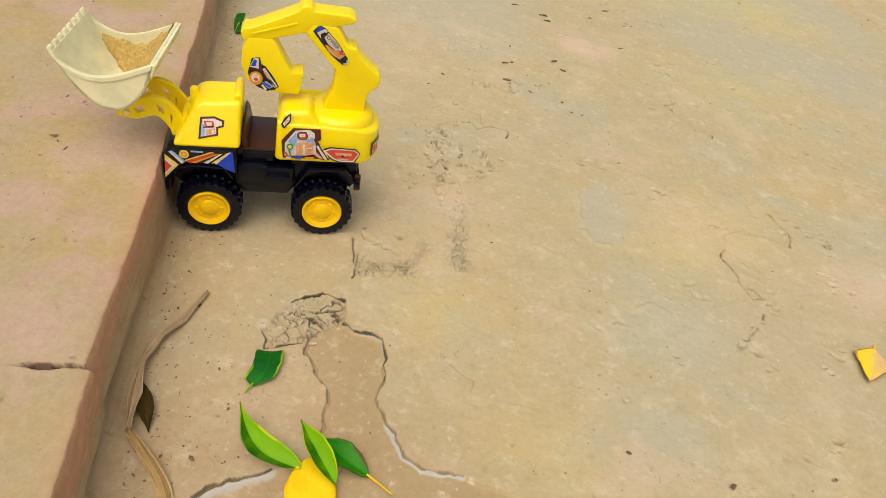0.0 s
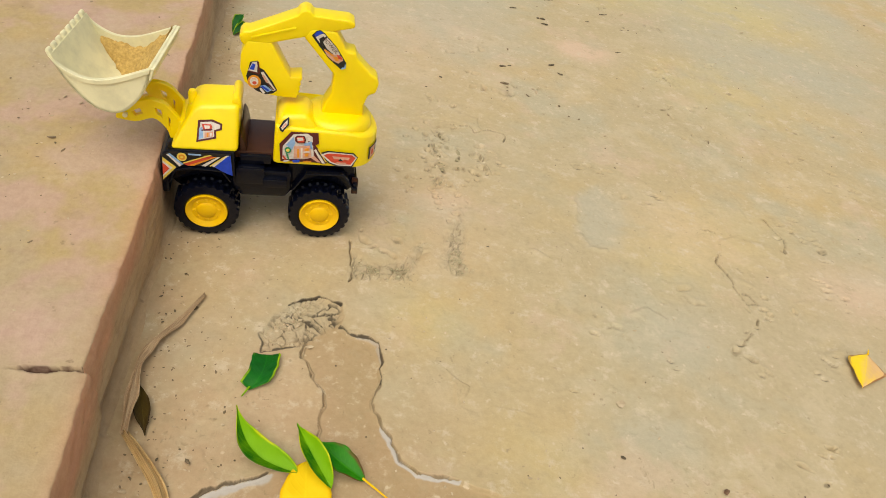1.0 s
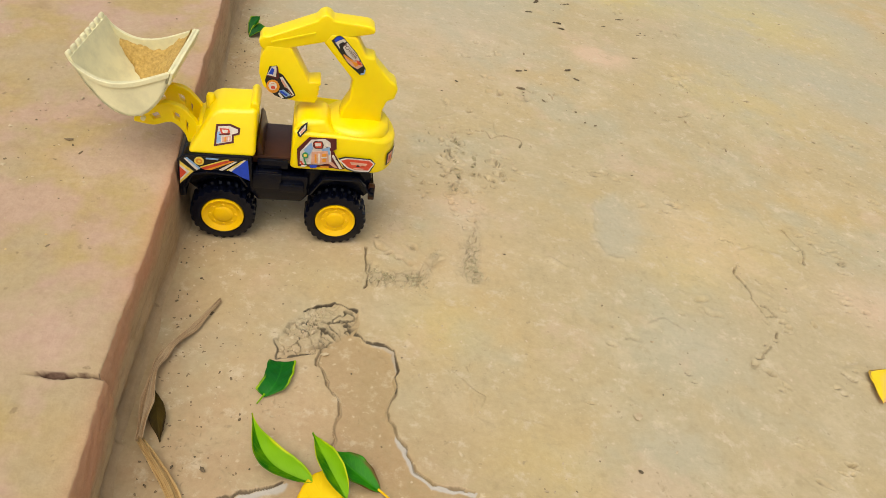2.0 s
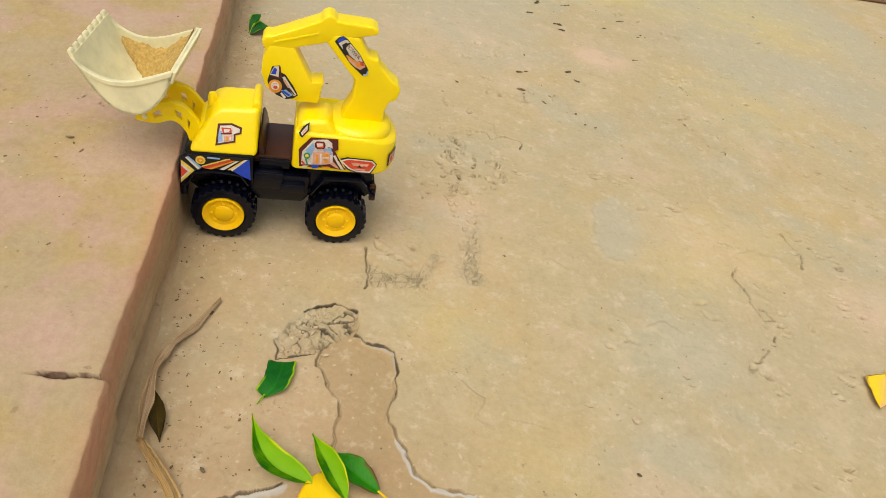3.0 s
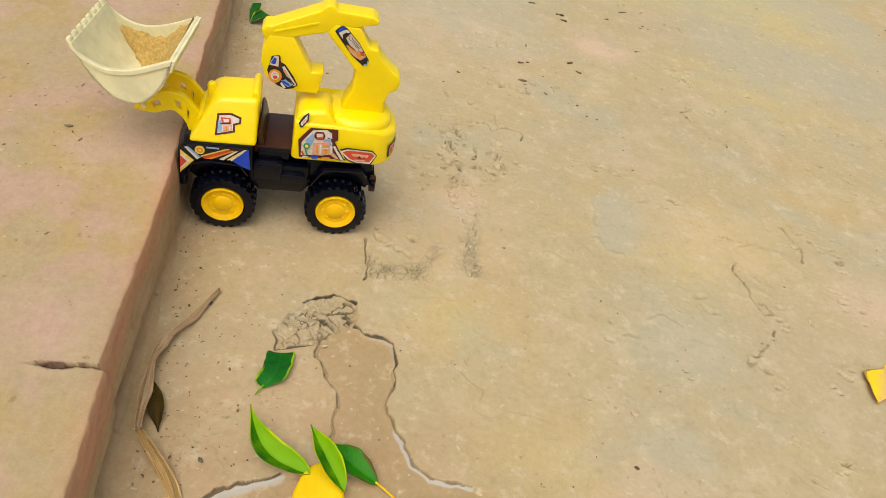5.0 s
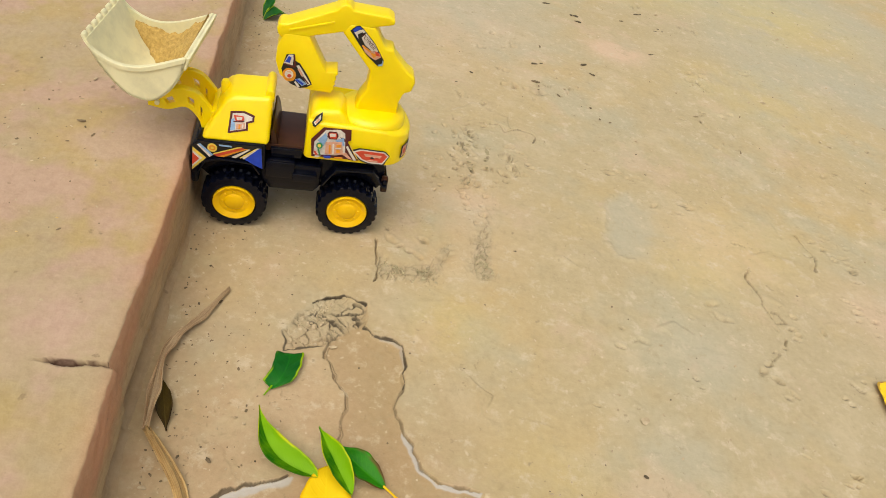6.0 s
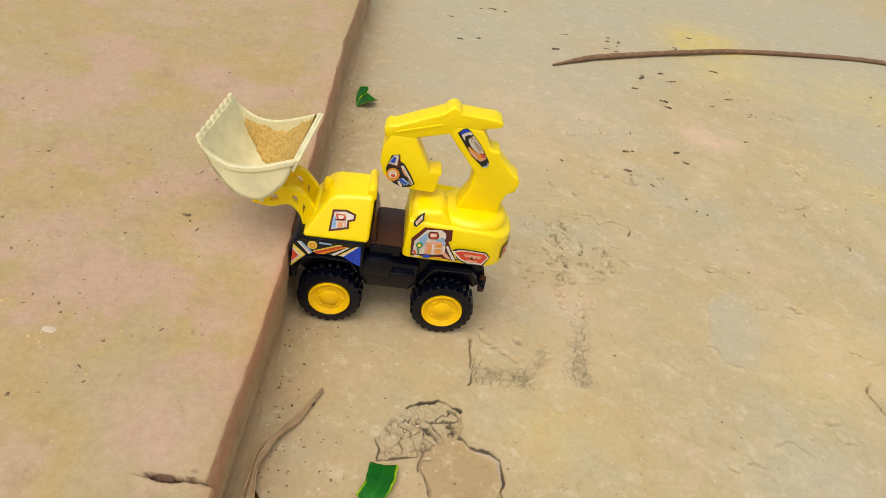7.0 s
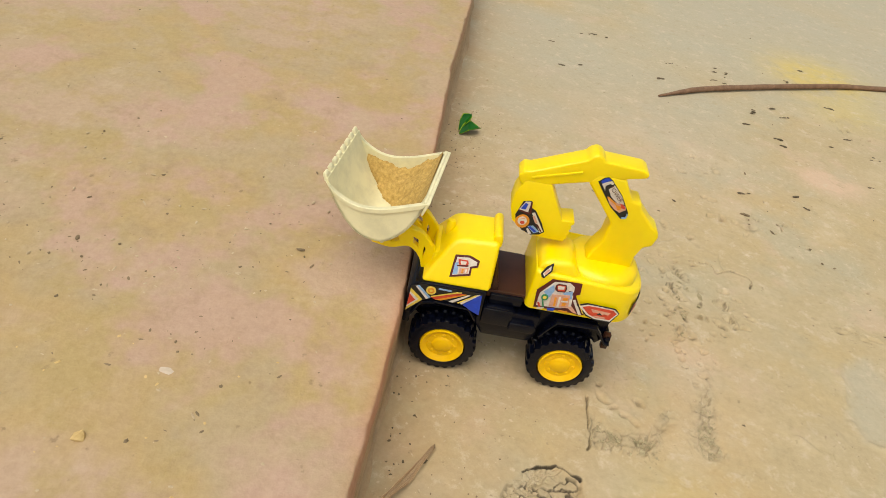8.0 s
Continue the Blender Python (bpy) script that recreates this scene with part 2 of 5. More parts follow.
LEAFTAN = leaf_material("yellow_and_tan_leaf", (0.70, 0.44, 0.20), (0.88, 0.62, 0.006), (0.36, 0.17, 0.06), 0.1, half=0.9, soft=0.2)
def streaked(name, dark, light):
    m, nt, b = material(name, 0.7)
    uv = nt.nodes.new("ShaderNodeUVMap")
    uv.uv_map = "leaf"
    n = noise_node(nt, 1.0, 5, 0.65, mapping(nt, uv.outputs["UV"], (0, 0, 0), (5, 26, 1)))
    nt.links.new(ramp(nt, n, [(0.33, dark), (0.6, light)]), b.inputs["Base Color"])
    bump(nt, b, n, 0.6, 0.001)
    return m


DRY = streaked("dry_strap_leaf", (0.27, 0.165, 0.085), (0.57, 0.41, 0.24))
STRAW = streaked("straw_leaf", (0.34, 0.20, 0.07), (0.62, 0.43, 0.19))
DRYDARK = leaf_material("withered_brown_leaf", (0.055, 0.034, 0.008), (0.12, 0.085, 0.015), (0.03, 0.018, 0.006), 0.3, 0.6)
BARK = earthy("stick_bark", (0.09, 0.045, 0.022), (0.26, 0.15, 0.085), 90, 0.8)
DARKBIT = earthy("dark_crumbs", (0.05, 0.036, 0.018), (0.18, 0.13, 0.075))
TANBIT = earthy("tan_grit", (0.34, 0.25, 0.14), (0.60, 0.48, 0.32))
BROWNBIT = earthy("brown_crumbs", (0.11, 0.078, 0.04), (0.28, 0.20, 0.115))
GREYBIT = earthy("olive_grit", (0.24, 0.195, 0.10), (0.47, 0.395, 0.24))
OCHREBIT = earthy("ochre_stone", (0.50, 0.33, 0.11), (0.70, 0.52, 0.25))
WHITEBIT = earthy("chalky_chip", (0.52, 0.42, 0.32), (0.68, 0.58, 0.46))


# ---- mesh helpers ----
def mesh_object(name, bm, mat, smooth=35):
    me = bpy.data.meshes.new(name)
    bm.normal_update()
    bm.to_mesh(me)
    bm.free()
    for one in mat if isinstance(mat, (list, tuple)) else [mat]:
        me.materials.append(one)
    if smooth:
        me.polygons.foreach_set("use_smooth", [True] * len(me.polygons))
        me.set_sharp_from_angle(angle=radians(smooth))
    return new(name, me)


def part(name, bm, mat, parent, label="", smooth=35):
    ob = mesh_object(name, bm, mat, smooth)
    ob.parent = parent
    return tagged(ob, label)


def prism(outline, y0, y1, bevel=0.002, segments=2, taper=None):
    """An outline in x, z swept from y0 to y1. taper(x, z, y) may move y."""
    bm = bmesh.new()
    area = sum(a[0] * b[1] - b[0] * a[1] for a, b in zip(outline, outline[1:] + outline[:1]))
    pts = outline if area > 0 else outline[::-1]
    rings = []
    for y in (y0, y1):
        rings.append([bm.verts.new((x, taper(x, z, y) if taper else y, z)) for x, z in pts])
    n = len(pts)
    bm.faces.new(rings[0])
    bm.faces.new(rings[1][::-1])
    for i in range(n):
        j = (i + 1) % n
        bm.faces.new((rings[0][j], rings[0][i], rings[1][i], rings[1][j]))
    bmesh.ops.recalc_face_normals(bm, faces=bm.faces)
    if bevel:
        edges = [e for e in bm.edges if e.calc_face_angle(0) > radians(25)]
        bmesh.ops.bevel(bm, geom=edges, offset=bevel, segments=segments, profile=0.5, affect="EDGES", clamp_overlap=True)
    return bm


def slab(outline, z0, z1, bevel=0.002, segments=2):
    """An outline in x, y raised from z0 to z1."""
    bm = prism(outline, z0, z1, bevel, segments)
    for v in bm.verts:
        x, y, z = v.co
        v.co = (x, z, y)
    bmesh.ops.reverse_faces(bm, faces=bm.faces)
    bmesh.ops.recalc_face_normals(bm, faces=bm.faces)
    return bm


def box(x0, x1, y0, y1, z0, z1, bevel=0.0015, segments=2):
    return prism([(x0, z0), (x1, z0), (x1, z1), (x0, z1)], y0, y1, bevel, segments)


def lathe(profile, steps=40):
    """A profile of (radius, y) turned round the y axis."""
    bm = bmesh.new()
    rings = []
    for k in range(steps):
        a = 2 * math.pi * k / steps
        rings.append([bm.verts.new((r * math.cos(a), y, r * math.sin(a))) for r, y in profile])
    for k in range(steps):
        a, b = rings[k], rings[(k + 1) % steps]
        for i in range(len(profile) - 1):
            bm.faces.new((a[i], a[i + 1], b[i + 1], b[i]))
    bmesh.ops.remove_doubles(bm, verts=bm.verts, dist=1e-6)
    bmesh.ops.recalc_face_normals(bm, faces=bm.faces)
    return bm


def add(bm, other):
    me = bpy.data.meshes.new("joined")
    other.to_mesh(me)
    other.free()
    bm.from_mesh(me)
    bpy.data.meshes.remove(me)
    return bm


def bezier(p, n):
    """A smooth curve through the points p, n steps a span."""
    p = [np.array(q, float) for q in p]
    q = [2 * p[0] - p[1]] + p + [2 * p[-1] - p[-2]]
    out = []
    for i in range(1, len(q) - 2):
        a, b, c, d = q[i - 1:i + 3]
        for k in range(n):
            t = k / n
            out.append(0.5 * (2 * b + (c - a) * t + (2 * a - 5 * b + 4 * c - d) * t * t + (3 * b - a - 3 * c + d) * t ** 3))
    out.append(p[-1])
    return [tuple(float(v) for v in r) for r in out]


# ---- the ground ----
def segments_distance(X, Y, pts):
    best = np.full(X.shape, 1e9)
    for (ax, ay), (bx, by) in zip(pts, pts[1:]):
        dx, dy = bx - ax, by - ay
        t = np.clip(((X - ax) * dx + (Y - ay) * dy) / (dx * dx + dy * dy), 0, 1)
        best = np.minimum(best, np.hypot(X - ax - t * dx, Y - ay - t * dy))
    return best


def inside(X, Y, pts):
    hit = np.zeros(X.shape, bool)
    for (ax, ay), (bx, by) in zip(pts, pts[1:] + pts[:1]):
        cross = (ay > Y) != (by > Y)
        xs = (bx - ax) * (Y - ay) / (by - ay + 1e-12) + ax
        hit ^= cross & (X < xs)
    return hit


def signed(X, Y, pts):
    d = segments_distance(X, Y, pts + pts[:1])
    return np.where(inside(X, Y, pts), -d, d)


def value_noise(X, Y, scale, seed, octaves=3):
    rng = np.random.RandomState(seed)
    total, amp = np.zeros(X.shape), 1.0
    for o in range(octaves):
        tab = rng.rand(256, 256)
        x, y = X * scale * 2 ** o + 57.3, Y * scale * 2 ** o + 91.7
        i, j = np.floor(x).astype(int), np.floor(y).astype(int)
        u, v = x - i, y - j
        u, v = u * u * (3 - 2 * u), v * v * (3 - 2 * v)
        g = lambda a, b: tab[a % 256, b % 256]
        total += amp * ((g(i, j) * (1 - u) + g(i + 1, j) * u) * (1 - v) + (g(i, j + 1) * (1 - u) + g(i + 1, j + 1) * u) * v - 0.5)
        amp *= 0.5
    return total


def cells(X, Y, scale, seed):
    """Broken-up lumps: a height for each cell and the distance to its border."""
    rng = np.random.RandomState(seed)
    tab = rng.rand(64, 64, 3)
    x, y = X * scale + 11.0, Y * scale + 23.0
    i, j = np.floor(x).astype(int), np.floor(y).astype(int)
    f1, f2, val = np.full(X.shape, 9.0), np.full(X.shape, 9.0), np.zeros(X.shape)
    for a in (-1, 0, 1):
        for b in (-1, 0, 1):
            c = tab[(i + a) % 64, (j + b) % 64]
            d = np.hypot(i + a + c[..., 0] - x, j + b + c[..., 1] - y)
            closer = d < f1
            f2 = np.where(closer, f1, np.minimum(f2, d))
            val = np.where(closer, c[..., 2], val)
            f1 = np.where(closer, d, f1)
    return val, f2 - f1


def steps(*spans):
    out = []
    for a, b, d in spans:
        n = max(1, round((b - a) / d))
        out += [a + (b - a) * k / n for k in range(n)]
    out.append(spans[-1][1])
    return np.array(out)


def ease(d, a, b):
    t = np.clip((d - a) / (b - a), 0, 1)
    return t * t * (3 - 2 * t)


HOLLOW_EDGE = [(-0.062, 0.521), (-0.056, 0.492), (-0.036, 0.487), (-0.018, 0.483), (-0.007, 0.462), (-0.003, 0.438), (-0.003, 0.412), (0.010, 0.388), (0.026, 0.366), (0.049, 0.356), (0.077, 0.357)]
HOLLOW_REST = [(0.13, 0.345), (0.13, 0.25), (-0.13, 0.25), (-0.125, 0.290), (-0.112, 0.300), (-0.091, 0.316), (-0.070, 0.3265), (-0.049, 0.332), (-0.044, 0.365), (-0.047, 0.398), (-0.060, 0.425), (-0.079, 0.445), (-0.086, 0.470), (-0.075, 0.487)]
RUBBLE = [(-0.112, 0.508), (-0.126, 0.465), (-0.118, 0.444), (-0.088, 0.456), (-0.072, 0.482), (-0.058, 0.497), (-0.062, 0.521), (-0.086, 0.525)]
TOP_CRACK = [(-0.113, 0.507), (-0.100, 0.518), (-0.086, 0.524), (-0.073, 0.527), (-0.062, 0.522)]
SLATE = [(0.186, 0.806), (0.183, 0.740), (0.196, 0.697), (0.239, 0.718), (0.250, 0.790), (0.214, 0.837)]
CRACKS = [
    [(0.357, 0.790), (0.371, 0.785)], [(0.362, 0.748), (0.360, 0.733), (0.372, 0.693), (0.376, 0.675), (0.385, 0.662), (0.399, 0.669), (0.387, 0.678), (0.376, 0.677)],
    [(0.393, 0.641), (0.391, 0.628)], [(0.379, 0.611), (0.367, 0.591)], [(0.441, 0.843), (0.457, 0.803), (0.456, 0.778)], [(-0.061, 0.556), (-0.070, 0.590), (-0.078, 0.616)],
    [(0.002, 0.909), (0.023, 0.914), (0.033, 0.898), (0.052, 0.911), (0.072, 0.912), (0.076, 0.891)], [(0.456, 0.600), (0.470, 0.588)],
]
SCABS = [
    [(0.366, 0.770), (0.361, 0.734), (0.373, 0.697), (0.40, 0.69), (0.455, 0.74), (0.45, 0.79), (0.41, 0.80)],
    [(0.456, 0.604), (0.475, 0.586), (0.50, 0.60), (0.49, 0.63)], [(0.215, 0.492), (0.206, 0.470), (0.222, 0.458), (0.231, 0.482)],
    [(-0.05, 0.905), (0.0, 0.922), (0.042, 0.906), (0.03, 0.94), (-0.02, 0.95)], [(0.11, 0.66), (0.13, 0.672), (0.15, 0.66), (0.13, 0.648)],
    [(0.24, 0.60), (0.27, 0.592), (0.285, 0.605), (0.26, 0.618)], [(0.05, 0.47), (0.062, 0.455), (0.07, 0.43), (0.076, 0.455)],
]
GRIT = [[(-0.066, 0.564), (-0.07, 0.598), (-0.045, 0.585), (-0.01, 0.60), (0.0, 0.64), (0.012, 0.63), (-0.006, 0.578), (-0.045, 0.566)],
        [(0.026, 0.66), (0.028, 0.61), (0.048, 0.600), (0.062, 0.612), (0.050, 0.64), (0.036, 0.70)]]
PITS = [[(-0.036, 0.794), (-0.012, 0.80), (0.0, 0.758), (0.008, 0.80), (-0.006, 0.85), (-0.012, 0.905), (-0.03, 0.86)],
        [(0.010, 0.83), (0.045, 0.85), (0.062, 0.81), (0.050, 0.79), (0.030, 0.80)], [(0.02, 0.69), (0.04, 0.70), (0.035, 0.715)]]

PIT_SPOTS = [(-0.014, 0.866, 0.005), (-0.011, 0.843, 0.0055), (-0.008, 0.823, 0.007), (-0.003, 0.801, 0.0055), (0.009, 0.762, 0.007), (-0.042, 0.795, 0.0045), (-0.057, 0.851, 0.004), (-0.049, 0.874, 0.0035), (-0.037, 0.895, 0.003),
             (-0.024, 0.826, 0.0045), (0.050, 0.829, 0.004), (0.053, 0.815, 0.0045), (0.043, 0.798, 0.005), (0.049, 0.785, 0.0035), (0.032, 0.705, 0.005), (0.008, 0.732, 0.003), (0.012, 0.706, 0.003),
             (0.352, 0.787, 0.0030), (0.449, 0.806, 0.0035), (0.454, 0.781, 0.0040), (0.365, 0.591, 0.0035), (0.358, 0.584, 0.0025), (0.389, 0.622, 0.0025), (0.443, 0.576, 0.0035), (0.449, 0.567, 0.0030), (0.469, 0.604, 0.0030), (0.282, 0.546, 0.0028), (0.288, 0.534, 0.0025), (0.175, 0.476, 0.0028)]


def make_ground():
    xs = steps((-600, -40, 80), (-40, -3, 2.5), (-3, -0.6, 0.08), (-0.6, -0.3, 0.012), (-0.3, -0.14, 0.004), (-0.14, 0.085, 0.0007), (0.085, 0.1, 0.0015), (0.1, 0.34, 0.002), (0.34, 0.46, 0.0012), (0.46, 0.7, 0.003), (0.7, 0.85, 0.005), (0.85, 1.2, 0.01), (1.2, 4, 0.1), (4, 40, 2.5), (40, 600, 80))
    ys = steps((-600, -40, 80), (-40, -3, 2.5), (-3, 0.2, 0.08), (0.2, 0.29, 0.004), (0.29, 0.32, 0.001), (0.32, 0.535, 0.0007), (0.535, 0.94, 0.0018), (0.94, 1.4, 0.0035), (1.4, 1.9, 0.007), (1.9, 4, 0.08), (4, 60, 2.5), (60, 600, 80))
    X, Y = np.meshgrid(xs, ys)
    wx = X + 0.007 * value_noise(X, Y, 50, 3) + 0.0007 * value_noise(X, Y, 170, 4, 2)
    wy = Y + 0.007 * value_noise(X, Y, 50, 5) + 0.0007 * value_noise(X, Y, 170, 6, 2)
    near = np.exp(-((X - 0.1) ** 2 + (Y - 0.8) ** 2) / 4)
    Z = near * (0.0035 * value_noise(X, Y, 5, 1, 3) + 0.0006 * value_noise(X, Y, 45, 2, 3))
    d = signed(wx, wy, HOLLOW_EDGE + HOLLOW_REST)
    hollow = 1 - ease(d, -0.0028, 0.0006)
    shallow = 0.6 + 0.4 * ease(Y, 0.36, 0.46)
    Z -= hollow * 0.0040 * shallow
    Z += (1 - hollow) * 0.0016 * (1 - ease(d, 0.0, 0.035))
    # lumps of broken screed
    r = 1 - ease(signed(wx, wy, RUBBLE), -0.004, 0.002)
    jx, jy = X + 0.014 * value_noise(X, Y, 48, 81, 4), Y + 0.014 * value_noise(X, Y, 48, 82, 4)
    val, border = cells(jx, jy, 78, 8)
    crumb, seam = cells(jx, jy, 190, 10)
    broke = ease(value_noise(X, Y, 40, 17, 2), -0.12, 0.10)
    lump = 0.0042 * (val - 0.75) - 0.0028 * (1 - ease(border, 0.0, 0.10)) + broke * (0.0026 * (crumb - 0.7) - 0.0018 * (1 - ease(seam, 0.0, 0.22))) + 0.0014 * value_noise(X, Y, 260, 9, 2)
    Z = Z * (1 - r) + r * (lump - 0.0015)
    # cracks, their dirt and the shade inside them darkened in colour
    soil_shade = r * np.maximum(0.9 * (1 - ease(border, 0.03, 0.15)) * ease(value_noise(X, Y, 60, 83, 2), -0.2, 0.2), 0.65 * broke * (1 - ease(seam, 0.05, 0.28)) * ease(value_noise(X, Y, 75, 84, 2), -0.15, 0.2))
    rim = np.abs(signed(wx, wy, RUBBLE))
    soil_shade = np.maximum(soil_shade, 0.9 * (1 - ease(rim, 0.0006, 0.0018)) * (X < -0.085) * ease(value_noise(X, Y, 48, 18, 2), -0.1, 0.2))
    for pts, width, depth, crack_shade in [(TOP_CRACK, 0.0020, 0.004, 1.0), (HOLLOW_EDGE[1:6], 0.0008, 0.003, 0.95), (HOLLOW_REST[3:7], 0.0007, 0.003, 0.8), (HOLLOW_EDGE[5:], 0.0008, 0.004, 0.45), (HOLLOW_REST[8:13], 0.0007, 0.004, 0.4)] + [(c, 0.0010, 0.005, 0.55) for c in CRACKS]:
        gap = segments_distance(wx, wy, pts)
        wide = width * np.maximum(0.35, 0.9 + 1.7 * value_noise(X, Y, 70, 12, 2))
        Z -= depth * (1 - ease(gap, wide * 0.35, wide * 1.25))
        soil_shade = np.maximum(soil_shade, (1 - ease(gap, wide * 0.85, wide * 1.35)) * crack_shade)
    g = np.zeros(X.shape)
    for pts in GRIT:
        g = np.maximum(g, 1 - ease(signed(wx, wy, pts), -0.006, 0.006))
    gv, gb = cells(X + 0.004 * value_noise(X, Y, 150, 84, 2), Y + 0.004 * value_noise(X, Y, 150, 85, 2), 112, 15)
    # shade between the grit lumps put in as dark colour
    soil_shade = np.maximum(soil_shade, 0.38 * g * (1 - ease(gb, 0.03, 0.15)) * ease(value_noise(X, Y, 45, 89, 2), -0.3, 0.25))
    Z += g * (0.0046 * (gv - 0.7) - 0.0020 * (1 - ease(gb, 0, 0.2)) + 0.0015 * value_noise(X, Y, 240, 86, 2))
    pv, pb = cells(X + 0.006 * value_noise(X, Y, 110, 87, 2), Y + 0.006 * value_noise(X, Y, 110, 88, 2), 78, 19)
    for pts in PITS:
        k = 1 - ease(signed(wx, wy, pts), -0.006, 0.008)
        # shade inside the flaked pits, also coloured dark
        soil_shade = np.maximum(soil_shade, 0.55 * k * (pv > 0.62) * ease(pb, 0.12, 0.25) * (1 - ease(pb, 0.30, 0.5)))
        Z += k * 0.006 * np.where(pv > 0.62, -ease(pb, 0.10, 0.45), 0.0)
    vague = signed(wx + 0.016 * value_noise(X, Y, 26, 95, 3), wy + 0.016 * value_noise(X, Y, 26, 96, 3), SLATE)
    s = 1 - ease(vague, -0.016, 0.008)
    Z += 0.0020 * np.exp(-(vague / 0.0026) ** 2) * (X + 0.25 * Y < 0.395) * ease(value_noise(X, Y, 60, 97, 2), -0.2, 0.2)
    Z -= 0.0012 * s
    # scabs of screed that stand proud, with a crisp broken edge
    for pts in SCABS:
        Z += 0.0016 * (1 - ease(signed(wx, wy, pts), -0.0014, 0.0012)) * ease(value_noise(X, Y, 24, 77, 2) + 0.62, 0.3, 0.7)
    # shallow scabs where the screed has flaked
    flake = value_noise(X, Y, 16, 31, 4)
    Z -= near * 0.0006 * ease(flake, 0.22, 0.31)
    # small dents with a raised lip, in loose clusters
    rng = random.Random(57)
    hearts = [(rng.uniform(-0.05, 0.85), rng.uniform(0.42, 1.5)) for k in range(30)] + [(-0.008, 0.88), (-0.006, 0.84), (-0.002, 0.80), (0.0, 0.76), (0.05, 0.83), (-0.03, 0.75), (-0.05, 0.63), (0.03, 0.71)]
    for hx, hy in hearts:
        for k in range(rng.randint(3, 8)):
            cx, cy = rng.gauss(hx, 0.022), rng.gauss(hy, 0.018)
            size = rng.uniform(0.0022, 0.0048) * (1 + 0.5 * max(0, cy - 0.7))
            turn, long = rng.uniform(-0.7, 0.7), rng.uniform(1.2, 2.6)
            i0, i1 = np.searchsorted(ys, (cy - 4 * size, cy + 4 * size))
            j0, j1 = np.searchsorted(xs, (cx - 6 * size, cx + 6 * size))
            if i1 <= i0 or j1 <= j0:
                continue
            px, py = wx[i0:i1, j0:j1] - cx, wy[i0:i1, j0:j1] - cy
            u, v = (px * math.cos(turn) + py * math.sin(turn)) / long, py * math.cos(turn) - px * math.sin(turn)
            away = np.hypot(u, v) / size
            Z[i0:i1, j0:j1] += size * (-0.8 * (1 - ease(away, 0.35, 1.0)) + 0.10 * np.exp(-((away - 1.15) / 0.3) ** 2))
            # the dent's floor is coloured darker, as its shade
            soil_shade[i0:i1, j0:j1] = np.maximum(soil_shade[i0:i1, j0:j1], rng.uniform(0.1, 0.6) * (1 - ease(away, 0.25, 0.7)))
    for cx, cy, size in PIT_SPOTS:
        i0, i1 = np.searchsorted(ys, (cy - 4 * size, cy + 4 * size))
        j0, j1 = np.searchsorted(xs, (cx - 5 * size, cx + 5 * size))
        px, py = wx[i0:i1, j0:j1] - cx, wy[i0:i1, j0:j1] - cy
        away = np.hypot(px / 1.5, py + 0.18 * size * (px / size) ** 2 * 0.5) / size
        Z[i0:i1, j0:j1] += size * (-0.75 * (1 - ease(away, 0.3, 1.0)) + 0.16 * np.exp(-((away - 1.2) / 0.35) ** 2) * (py > -size))
        # shade painted as a dark crescent on the pit's near side
        moon = (1 - ease(away, 0.55, 0.95)) * ease(-py / size, -0.15, 0.35)
        soil_shade[i0:i1, j0:j1] = np.maximum(soil_shade[i0:i1, j0:j1], 0.75 * moon)
    n, w = X.shape
    verts = np.column_stack([X.ravel(), Y.ravel(), Z.ravel()])
    idx = np.arange(n * w).reshape(n, w)
    faces = np.column_stack([idx[:-1, :-1].ravel(), idx[:-1, 1:].ravel(), idx[1:, 1:].ravel(), idx[1:, :-1].ravel()])
    me = bpy.data.meshes.new("ground")
    me.vertices.add(len(verts))
    me.vertices.foreach_set("co", verts.ravel())
    me.loops.add(faces.size)
    me.loops.foreach_set("vertex_index", faces.ravel())
    me.polygons.add(len(faces))
    me.polygons.foreach_set("loop_start", np.arange(0, faces.size, 4))
    me.polygons.foreach_set("use_smooth", np.ones(len(faces), bool))
    me.update(calc_edges=True)
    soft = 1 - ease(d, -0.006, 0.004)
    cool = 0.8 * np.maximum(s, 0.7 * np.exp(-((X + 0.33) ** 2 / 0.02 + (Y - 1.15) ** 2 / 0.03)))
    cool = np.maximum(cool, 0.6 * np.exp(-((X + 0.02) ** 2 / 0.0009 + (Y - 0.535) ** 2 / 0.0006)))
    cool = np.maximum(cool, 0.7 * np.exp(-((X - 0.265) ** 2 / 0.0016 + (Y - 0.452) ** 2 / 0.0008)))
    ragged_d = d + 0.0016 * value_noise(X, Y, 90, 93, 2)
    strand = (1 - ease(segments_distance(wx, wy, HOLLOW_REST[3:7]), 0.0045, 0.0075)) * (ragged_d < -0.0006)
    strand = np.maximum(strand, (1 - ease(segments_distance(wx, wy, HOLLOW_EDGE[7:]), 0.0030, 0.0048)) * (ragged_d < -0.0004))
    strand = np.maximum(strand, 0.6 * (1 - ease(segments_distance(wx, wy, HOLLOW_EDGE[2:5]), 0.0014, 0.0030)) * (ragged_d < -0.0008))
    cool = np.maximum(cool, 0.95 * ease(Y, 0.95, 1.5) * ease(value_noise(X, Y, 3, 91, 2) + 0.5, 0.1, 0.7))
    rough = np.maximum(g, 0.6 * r)
